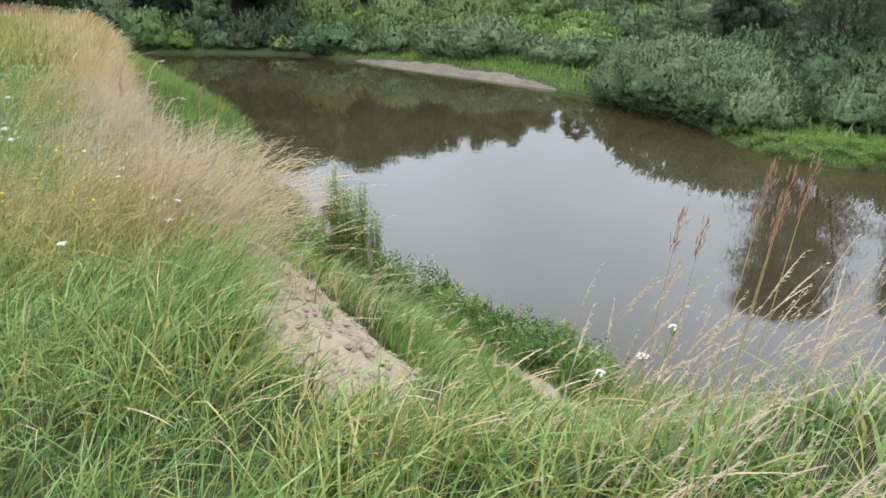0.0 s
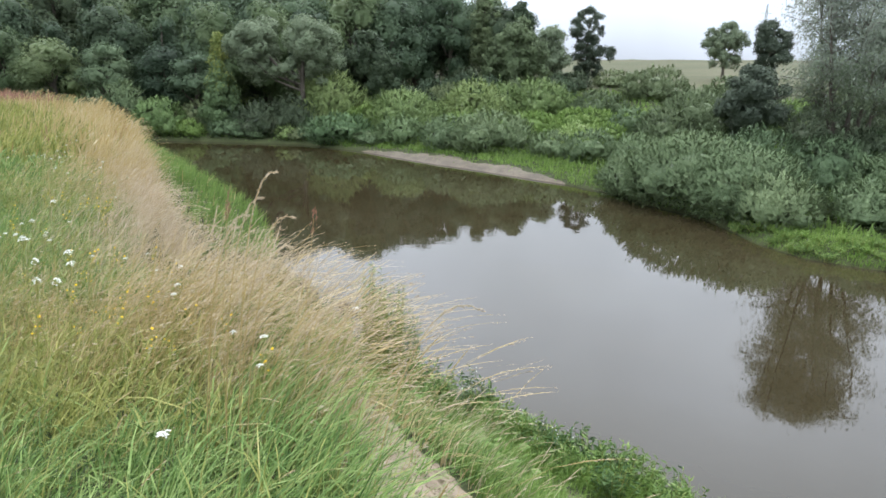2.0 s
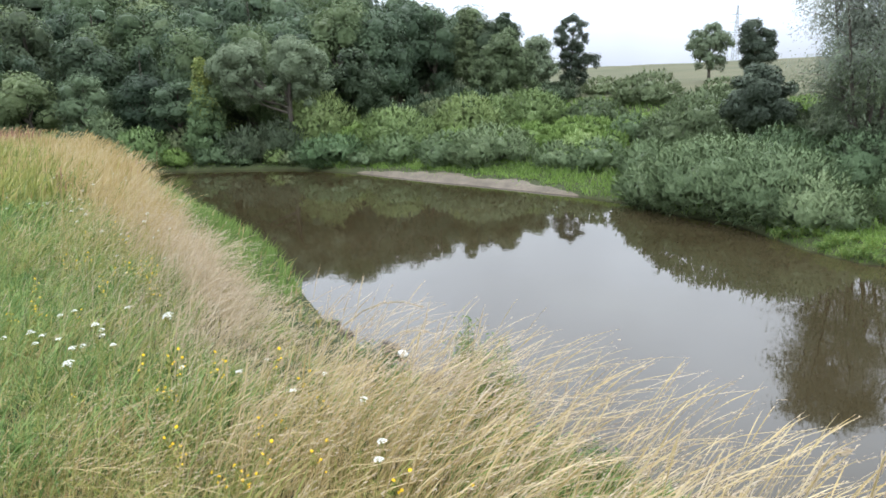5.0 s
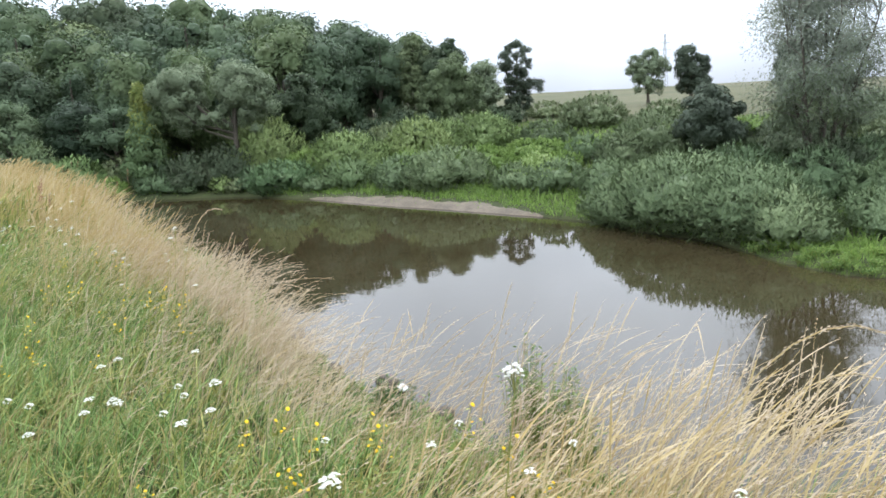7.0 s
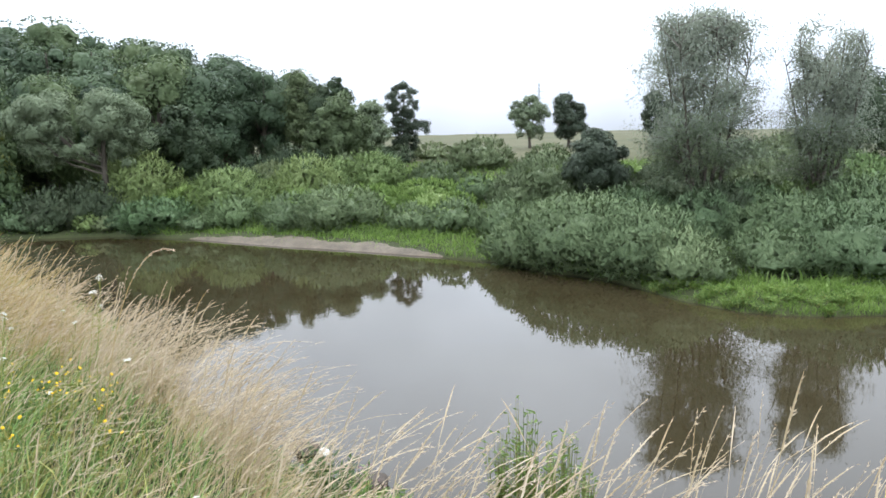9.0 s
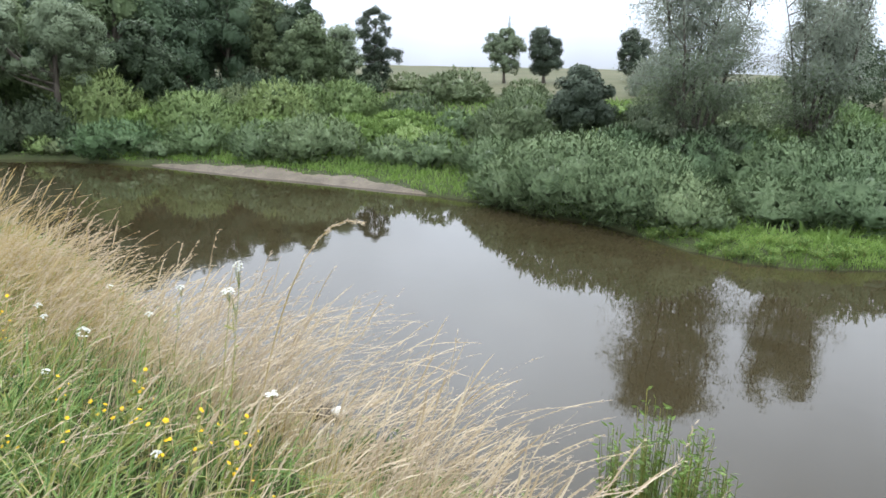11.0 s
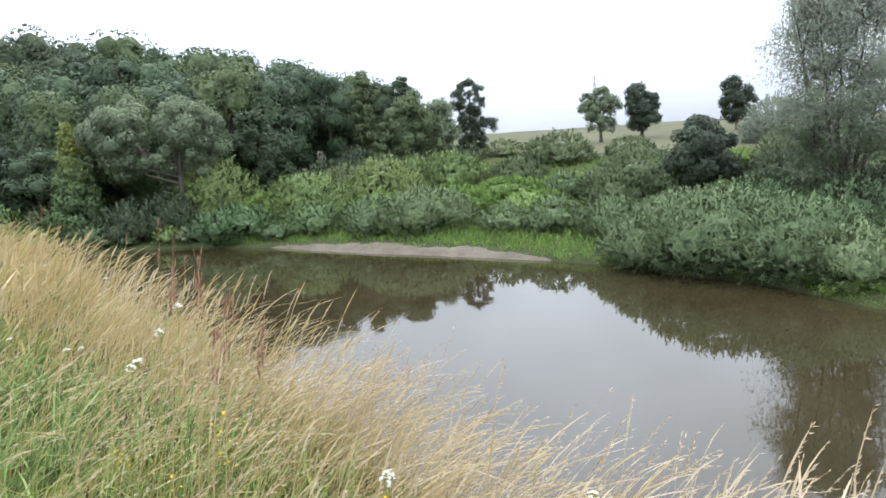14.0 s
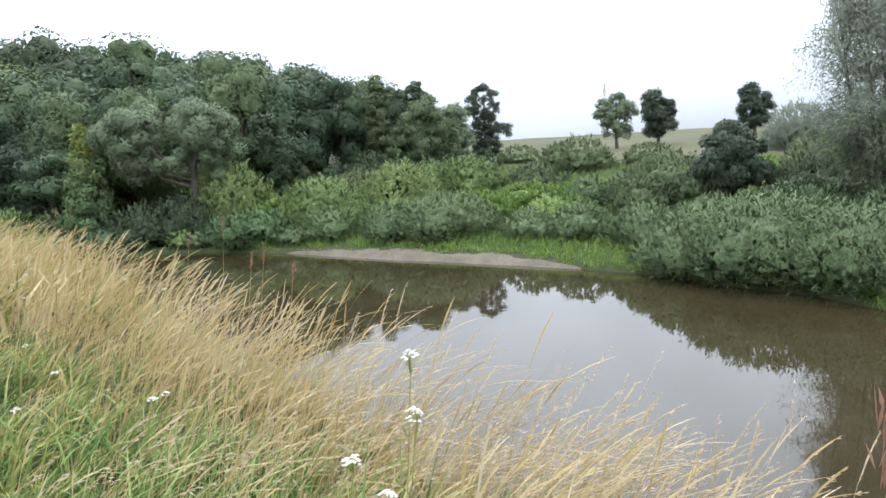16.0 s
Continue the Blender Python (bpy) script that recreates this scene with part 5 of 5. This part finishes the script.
# loose yellow stalks that thin out from the dry strip into the meadow
rg = np.random.default_rng(77)
p = scatter(rg, -8, -1, 6.8, 11.5, 330, lambda x, y: near_land(x, y) * np.exp(-((away(CREST, x, y) + 1.1) / 0.65) ** 2) * np.interp(y, (6.8, 7.6, 10.2, 11.5), (0, 1, 1, 0)) * np.clip(0.7 + 0.6 * wavy(x, y, 2.6, 41), 0.1, 1.2))
n = len(p)
d = lane_distance(p[:, 0], p[:, 1])
v, f = blade_faces(p, rg.uniform(0.3, 0.62, n), (0.0034 + 0.0014 * d) * rg.uniform(0.7, 1.4, n), rg.normal(0.15, 0.9, n), rg.uniform(0.3, 1.1, n), rg)
tagged(mesh_object("withered_grass", v, f, STRAW), "withered straw-coloured leaves among taller stalks", "grass", kind="stuff")

# ---- flowers and single plants ----


def at_ground(x, y):
    return float(height(x, y)) - 0.02


def disc_fan(c, r, up, sides, rg, dome=0.25):
    """A small domed floret."""
    a = Vector(up).orthogonal().normalized()
    b = Vector(up).cross(a)
    o = rg.uniform(0, 6)
    v = [tuple(Vector(c) + Vector(up) * r * dome)]
    v += [tuple(Vector(c) + (a * math.cos(o + math.tau * k / sides) + b * math.sin(o + math.tau * k / sides)) * r * (1 if k % 2 else 0.75)) for k in range(sides)]
    return np.array(v), [(0, 1 + k, 1 + (k + 1) % sides, 0)[:3] for k in range(sides)]


def yarrow_mold(name, tall, wide, lean, seed):
    """A stem with fine side leaves, forked below a flat head of white florets."""
    rg = np.random.default_rng(seed)
    e = new(name)
    e.empty_display_size = 0.1
    top = (lean * tall, 0.1 * lean * tall, tall)
    part("stem", *tube([(0, 0, 0), (lean * tall * 0.4, 0, tall * 0.55), (top[0], top[1], tall - 0.03)], [0.0022, 0.0018, 0.0014], 5), GREEN, e)
    n = 16
    k = rg.uniform(0.1, 0.85, n)
    p = np.stack([lean * tall * k ** 1.3, 0 * k, tall * k], -1)
    tagged(part("foliage", *leaf_faces(p, unit(rg.normal(size=(n, 3)) + np.array([0, 0, 0.6])), rg.uniform(0.03, 0.06, n), 0.006, rg), GREEN, e, "fine feathery leaves"), kind="stuff")
    florets, rays = [], []
    for i in range(34):
        a, q = rg.uniform(0, math.tau), rg.uniform(0, 1) ** 0.5
        c = (top[0] + q * math.cos(a) * wide / 2, top[1] + q * math.sin(a) * wide / 2, tall + 0.006 - 0.010 * q * q + rg.uniform(-0.003, 0.003))
        florets.append(disc_fan(c, wide * rg.uniform(0.10, 0.145), Vector((0.15 * math.cos(a) * q, 0.15 * math.sin(a) * q, 1)).normalized(), 7, rg))
        if i % 4 == 0:
            rays.append(tube([(top[0], top[1], tall - 0.035), c], [0.0012, 0.0009], 4))
    head = part("flower_head", *joined(florets), WHITE, e, "flat white flower head")
    tagged(part("forked_stalk", *joined(rays), GREEN, head), kind="stuff")
    return tagged(e, "white flat-topped yarrow standing in meadow grass", "flower", "white yarrow in the meadow")


def gold_mold(name, tall, seed):
    """A leafy stem with a loose top of small yellow flowers."""
    rg = np.random.default_rng(seed)
    e = new(name)
    e.empty_display_size = 0.1
    part("stem", *tube([(0, 0, 0), (0.03, 0, tall * 0.6), (0.06, 0.01, tall)], [0.0025, 0.002, 0.0012], 5), GREEN, e)
    n = 44
    k = rg.uniform(0.1, 1, n)
    tagged(part("foliage", *leaf_faces(np.stack([0.06 * k, 0 * k, tall * k], -1), unit(rg.normal(size=(n, 3)) + np.array([0, 0, 0.3])), rg.uniform(0.025, 0.05, n), 0.011, rg), GREEN, e, "small oval leaves"), kind="stuff")
    blooms = []
    for i in range(5):
        a, q = rg.uniform(0, math.tau), rg.uniform(0, 0.06)
        blooms.append(disc_fan((0.06 + q * math.cos(a), q * math.sin(a), tall + rg.uniform(-0.1, 0.02)), rg.uniform(0.006, 0.0105), Vector((rg.uniform(-.6, .6), rg.uniform(-.8, .2), 0.8)).normalized(), 10, rg))
    part("blossom", *joined(blooms), YELLOW, e, "small bright yellow flowers")
    return tagged(e, "yellow wildflower with a loose leafy stem", "flower", "yellow wildflowers on the bank")


def plume_mold(name, tall, seed):
    """A reed-like stem with a dense rust-brown plume."""
    rg = np.random.default_rng(seed)
    e = new(name)
    e.empty_display_size = 0.1
    part("stem", *tube([(0, 0, 0), (0.03, 0, tall * 0.6), (0.1, 0.01, tall)], [0.0028, 0.002, 0.001], 5), STRAW, e)
    n = 48
    k = rg.uniform(0.93, 1.02, n)
    p = np.stack([0.1 * k ** 2.2, 0.01 * k, tall * k], -1) + rg.normal(size=(n, 3)) * 0.009 * np.sin(np.pi * (k - 0.915) / 0.12)[:, None]
    part("plume", *leaf_faces(p, unit(np.array([0.35, 0, 0.9]) + rg.normal(size=(n, 3)) * 0.25), rg.uniform(0.012, 0.026, n), 0.004, rg), RUST, e, "rust-brown feathery plume")
    return tagged(e, "tall grass with a rust-brown plume", "grass", "rust-brown plumes")


yarrows = [yarrow_mold("yarrow", 0.78, 0.052, 0.10, 1), yarrow_mold("yarrow", 0.62, 0.046, 0.16, 2), yarrow_mold("yarrow", 0.9, 0.056, 0.13, 3), yarrow_mold("yarrow", 0.5, 0.042, 0.2, 4)]
golds = [gold_mold("yellow_wildflower", 0.42, 5), gold_mold("yellow_wildflower", 0.52, 6), gold_mold("yellow_wildflower", 0.34, 7)]
plumes = [plume_mold("plume_grass", 1.0, 8), plume_mold("plume_grass", 0.85, 9)]
rg = np.random.default_rng(31)


def plant(molds, used, x, y, tall=None, mold_tall=None, leans=(0.10, 0.16, 0.13, 0.2)):
    """Stand a mold's copy on the ground; the first of each kind is the mold itself."""
    i = int(rg.integers(0, len(molds)))
    z = at_ground(x, y)
    k = tall / mold_tall[i] if tall else rg.uniform(0.85, 1.15)
    w = 0.75 if tall else k
    if tall:
        x -= leans[i] * mold_tall[i] * w
    turn = Euler((0, 0, 0)) if tall else Euler((rg.uniform(-.08, .08), rg.uniform(-.02, .14), rg.uniform(-.5, .5)))
    m = Matrix.LocRotScale((x, y, z), turn, None)
    if i not in used:
        used.add(i)
        molds[i].matrix_basis = m
        ob = molds[i]
    else:
        ob = copy_thing(molds[i], m)
    ob.scale = (w, w, k)


done = set()
heads_at = [(-2.07, 5.23, 5.0), (-2.92, 6.11, 5.2), (-2.74, 5.94, 5.25), (-3.02, 6.22, 5.35), (-2.86, 6.27, 5.28), (-3.79, 7.85, 5.2), (-7.08, 14.55, 4.93), (-7.2, 14.17, 4.8), (-7.12, 14.32, 4.88), (-7.23, 14.45, 4.75), (-4.65, 8.78, 4.75), (-4.84, 8.77, 4.85), (-4.55, 8.85, 4.85), (-6.55, 12.81, 4.85), (-6.5, 12.94, 4.85), (-6.43, 12.86, 4.8), (-6.6, 13.0, 4.7), (-5.36, 11.82, 4.95), (-5.39, 11.8, 4.88), (-5.78, 11.76, 4.81), (-3.09, 6.4, 5.2), (-2.95, 6.44, 5.18), (0.32, 4.5, 4.98), (0.05, 4.35, 4.9), (0.2, 4.42, 4.92), (-4.88, 10.02, 4.58), (-5.29, 9.91, 4.58), (-5.24, 10.0, 4.58), (-4.86, 9.56, 4.58), (-4.81, 9.45, 4.58), (-5.2, 9.5, 4.58), (-5.17, 9.36, 4.58), (-5.06, 9.42, 4.58), (-4.85, 9.28, 4.58), (-4.67, 9.27, 4.58), (-5.43, 9.49, 4.58), (-5.55, 9.57, 4.58), (-5.31, 9.2, 4.58), (-4.14, 7.77, 5.06)]
for x, y, z in heads_at:
    plant(yarrows, done, x, y, z - at_ground(x, y), (0.78, 0.62, 0.9, 0.5))
count = 0
while count < 85:
    y = rg.uniform(5.5, 22)
    x = rg.uniform(-13, -2)
    dc, dl = float(away(CREST, np.array(x), np.array(y))), float(lane_distance(np.array(x), np.array(y)))
    if -3.2 < dc < -0.3 and dl > 0.9 and wavy(x, y, 0.8, 12) > -0.1:
        plant(yarrows, done, x, y, rg.uniform(0.45, 0.75), (0.78, 0.62, 0.9, 0.5))
        count += 1
done = set()
for cx, cy, r, k in ((-4.5, 9.2, 0.5, 7), (-3.9, 8.6, 0.5, 7), (-5.7, 11.9, 0.3, 6), (-6.1, 12.4, 0.3, 7), (-6.7, 13.5, 0.5, 7), (-3.6, 8.2, 0.35, 4), (-3.9, 8.9, 0.4, 3), (-2.9, 7.0, 0.5, 3), (-3.2, 7.9, 0.5, 4), (-7.2, 15.0, 0.5, 4), (-6.3, 11.2, 0.4, 5)):
    for i in range(k):
        plant(golds, done, cx + rg.normal() * r * 0.7, cy + rg.normal() * r * 0.7)
done = set()
for x, y, tip in ((-2.1, 6.1, 5.56), (-1.82, 6.4, 5.42), (0.09, 4.0, 5.52), (0.18, 4.05, 5.49), (0.15, 3.75, 5.69), (0.23, 3.8, 5.67), (0.26, 3.78, 5.7), (0.25, 3.85, 5.61), (-6.93, 13.47, 5.2), (-6.85, 13.32, 5.24), (-6.79, 13.07, 5.17), (-6.72, 13.12, 5.11), (-6.83, 13.2, 5.08), (-7.3, 16.6, 4.85), (-7.5, 16.9, 4.9), (-7.45, 17.2, 4.9), (-8.0, 18.4, 4.9), (-7.8, 18.9, 4.95), (-9.9, 22.5, 5.0), (-10.2, 23.0, 5.0)):
    plant(plumes, done, x, y, tip - at_ground(x, y), (1.0, 0.85), (0.1, 0.1))



def nodding_grass(foot, tip, seed, nod=1.0):
    """One tall stem that bows over into a long feathery head."""
    rg = np.random.default_rng(seed)
    e = new("tall_reed_grass")
    e.location = foot
    e.empty_display_size = 0.1
    b = np.array(Vector(tip) - Vector(foot))
    k = np.linspace(0, 1, 13)[:, None]
    one, two = b * np.array([0.12, 0.12, 0.62]), b * np.array([0.5, 0.5, 1.0 + 0.16 * nod])
    curve = 3 * k * (1 - k) ** 2 * one + 3 * k ** 2 * (1 - k) * two + k ** 3 * b
    part("stem", *tube([tuple(q) for q in curve], [0.0022] * 8 + [0.0018] * 3 + [0.0014, 0.0008], 5), STRAW, e)
    n = 150
    j = rg.uniform(7.2, 11.95, n)
    i = j.astype(int)
    at = curve[i] + (curve[i + 1] - curve[i]) * (j - i)[:, None]
    way = unit(curve[i + 1] - curve[i])
    part("panicle", *leaf_faces(at + rg.normal(size=(n, 3)) * 0.003, unit(way + rg.normal(size=(n, 3)) * 0.2), rg.uniform(0.009, 0.018, n), 0.003, rg), HEADS, e, "bleached feathery panicle")
    return tagged(e, "single tall bleached grass with a nodding panicle", "grass", "tall grasses beside the path")


REEDS = (((-3.55, 8.04), (-2.82, 8.06, 5.12), 1.0), ((-3.4, 8.12), (-2.76, 8.13, 4.97), 1.0), ((-5.4, 11.71), (-5.0, 11.74, 5.08), 0.45), ((-1.5, 5.66), (-1.07, 5.79, 5.2), 1.3),
         ((-2.16, 6.24), (-1.95, 6.32, 5.64), 0.2), ((-2.24, 6.3), (-2.02, 6.36, 5.52), 0.2), ((-2.3, 6.2), (-2.06, 6.26, 5.46), 0.3), ((-2.2, 6.38), (-1.9, 6.42, 5.42), 0.4), ((-2.1, 6.14), (-1.86, 6.18, 5.34), 0.5), ((-2.34, 6.36), (-2.14, 6.38, 5.38), 0.2))
for i, ((x, y), tip, nod) in enumerate(REEDS):
    nodding_grass((x, y, at_ground(x, y)), tip, 600 + i, nod)

# ---- the low shelf by the water ----


def herb_plant(x, y, tall, seed, mat=HERB, wide=0.35, stems=14, flowers=None, fine=1.0, group="herbs along the shelf"):
    rg = np.random.default_rng(seed)
    e = thing_at("riverside_herb", x, y, "bushy green riverside herb at the water", "plant", group)
    out, pos, ax = [], [], []
    for i in range(stems):
        a, q = rg.uniform(0, math.tau), rg.uniform(0.1, 1) * wide
        tip = (q * math.cos(a), q * math.sin(a), tall * rg.uniform(0.65, 1.05))
        out.append(tube([(tip[0] * 0.3, tip[1] * 0.3, -0.05), (tip[0] * 0.7, tip[1] * 0.7, tip[2] * 0.6), tip], [0.006, 0.004, 0.002], 4))
        for k in np.linspace(0.2, 1, 16):
            pos.append((tip[0] * (0.3 + 0.7 * k), tip[1] * (0.3 + 0.7 * k), tip[2] * k))
            ax.append((rg.normal(), rg.normal(), rg.uniform(0.1, 0.9)))
    tagged(part("stalk_tuft", *joined(out), GREEN, e), kind="stuff")
    n = len(pos)
    part("foliage", *leaf_faces(np.array(pos), unit(np.array(ax)), rg.uniform(0.07, 0.14, n) * fine, rg.uniform(0.02, 0.04, n) * fine, rg), mat, e)
    if flowers:
        tops = np.array([p for p in pos[15::16]])
        tops = np.repeat(tops[::2], 4, 0)
        tops = tops + rg.normal(size=tops.shape) * 0.03
        part("blossom", *leaf_faces(tops, unit(rg.normal(size=tops.shape) + np.array([0, 0, 1])), 0.03, 0.02, rg), flowers, e)
    return e


SHELF_SHORE = NEAR_SHORE[(NEAR_SHORE[:, 0] > -3.4) & (NEAR_SHORE[:, 0] < 3.0)]
for i in range(46):
    k = (i + rg.uniform(-0.4, 0.4)) / 45 * (len(SHELF_SHORE) - 1.01)
    j = int(np.clip(k, 0, len(SHELF_SHORE) - 2))
    c = SHELF_SHORE[j] + (SHELF_SHORE[j + 1] - SHELF_SHORE[j]) * (k - j)
    inland = rg.uniform(0.15, 1.15)
    x, y = c[0] - 0.62 * inland, c[1] - 0.78 * inland
    mat = (LUSH, HERB, LUSH, DEEP_HERB)[int(rg.integers(0, 4))]
    flower = PINK if x < -1.2 and i % 2 else WHITE if -0.8 < x < 0.4 and i % 3 == 0 else None
    herb_plant(x, y, rg.uniform(0.38, 0.68) * (1.15 if x < -0.5 else 1.0), 300 + i, mat, 0.36, 18, flower)
# leafy clumps along the edge of the far spit
SPIT_SHORE = FAR_SHORE[(FAR_SHORE[:, 0] > 11.1) & (FAR_SHORE[:, 0] < 26) & (FAR_SHORE[:, 1] < 31)]
for i in range(44):
    k = (i + rg.uniform(-0.4, 0.4)) / 43 * (len(SPIT_SHORE) - 1.01)
    j = int(np.clip(k, 0, len(SPIT_SHORE) - 2))
    c = SPIT_SHORE[j] + (SPIT_SHORE[j + 1] - SPIT_SHORE[j]) * (k - j)
    inland = rg.uniform(0.1, 1.6) ** 1.2
    herb_plant(c[0] + 0.55 * inland, c[1] + 0.83 * inland, rg.uniform(0.2, 0.42), 420 + i, (HERB, SHELF, LUSH)[i % 3], 0.45, 16, group="herbs along the far spit")
# a stand of tall leafy stems at the upper end of the shelf
for i, (x, y, tip) in enumerate(((-2.2, 13.6, 3.15), (-2.0, 13.45, 2.9), (-1.8, 13.6, 2.8), (-2.3, 13.9, 2.75), (-1.75, 13.3, 2.6), (-2.05, 13.8, 2.7), (-1.55, 13.5, 2.45))):
    herb_plant(x, y, tip - at_ground(x, y), 340 + i, (HERB, SHELF)[i % 2], 0.17, 40, fine=0.62)
e = thing_at("coltsfoot_patch", -1.0, 10.6, "patch of broad pale green leaves on the shelf", "plant", kind="stuff")
n = 70
p = rg.normal(size=(n, 3)) * np.array([0.45, 0.3, 0.02])
p[:, 2] = height(p[:, 0] - 1.0, p[:, 1] + 10.6) - height(-1.0, 10.6) + rg.uniform(0.15, 0.3, n)
part("leaf", *leaf_faces(p, unit(rg.normal(size=(n, 3)) * np.array([1, 1, 0.2])), rg.uniform(0.10, 0.18, n), rg.uniform(0.09, 0.15, n), rg, np.array([[0.1, -0.2, 1.0]]) + rg.normal(size=(n, 3)) * 0.25), HERB, e)

# crumbled sand below the cut
p = scatter(rg, -2.3, 0.6, 5.0, 9.4, 160, lambda x, y: sandy(x, y) > 0.35)
lumps = []
for q in p:
    r = rg.uniform(0.012, 0.05) * rg.uniform(0.5, 1)
    lumps.append((q + np.array([0, 0, 0.02]) + BALL[0] * r * rg.uniform(0.7, 1.25, (len(BALL[0]), 1)) * np.array([1.2, 1, 0.6]), BALL[1]))
tagged(mesh_object("sand_crumbs", *joined(lumps), CRUMB), "crumbs of pale sandy soil below a bare cut", "soil", kind="stuff")

# ---- clods fallen to the waterline, mast on the hill, lone far tree ----
for i, (x, y, r) in enumerate(((-3.42, 20.45, 0.24), (-3.56, 20.75, 0.2), (-2.55, 18.7, 0.22), (-4.7, 21.7, 0.26), (-2.75, 18.9, 0.14), (-5.1, 22.6, 0.22))):
    bm = bmesh.new()
    bmesh.ops.create_icosphere(bm, subdivisions=3, radius=r)
    for v in bm.verts:
        v.co *= 1 + 0.35 * noise.noise(v.co * 6 + Vector((i * 9, 0, 0)))
        v.co.z *= 0.6
    me = bpy.data.meshes.new("soil_clod")
    bm.to_mesh(me)
    bm.free()
    me.materials.append(CLOD)
    ob = new("soil_clod", me)
    ob.location = (x, y, 0.05)
    tagged(ob, "dark clod of soil slumped into the water", "clod", "slumped clods")

STONE = solid("pale_stone", [(0.3, (0.42, 0.41, 0.38)), (0.7, (0.66, 0.65, 0.61))], 0.8, 14, 0.4, 0.02)
bm = bmesh.new()
bmesh.ops.create_icosphere(bm, subdivisions=3, radius=0.12)
for v in bm.verts:
    v.co *= 1 + 0.3 * noise.noise(v.co * 9)
    v.co.z *= 0.7
me = bpy.data.meshes.new("stone")
bm.to_mesh(me)
bm.free()
me.materials.append(STONE)
ob = new("stone", me)
ob.location = (-3.2, 20.2, 0.06)
tagged(ob, "pale stone lying at the water beside a clod", "stone")

mast = new("lattice_mast")
mast.location = (110.2, 240, at_ground(110.2, 240))
tagged(mast, "thin grey steel lattice mast on the hill", "mast")
for k in range(4):
    a = math.tau * (k + 0.5) / 4
    part("leg", *tube([(1.3 * math.cos(a), 1.3 * math.sin(a), -0.3), (0.2 * math.cos(a), 0.2 * math.sin(a), 18.5)], [0.10, 0.06], 5), STEEL, mast)
braces = []
for j in range(12):
    z0, z1 = 18.5 * j / 12, 18.5 * (j + 1) / 12
    r0, r1 = 1.3 - 1.1 * j / 12, 1.3 - 1.1 * (j + 1) / 12
    for k in range(4):
        a, b = math.tau * (k + 0.5) / 4, math.tau * (k + 1.5) / 4
        braces.append(tube([(r0 * math.cos(a), r0 * math.sin(a), z0), (r1 * math.cos(b), r1 * math.sin(b), z1)], [0.05, 0.05], 4))
tagged(part("bracing", *joined(braces), STEEL, mast), kind="stuff")
for z, w in ((13.0, 2.4), (15.5, 1.9)):
    part("crossarm", *tube([(-w, 0, z), (w, 0, z)], [0.09, 0.09], 5), STEEL, mast)
tree("field_tree", 56.4, 230, 16.6, 3.4, DARK, "small lone tree on the crest of the field", 57, "round", 8, 500, 0.5)
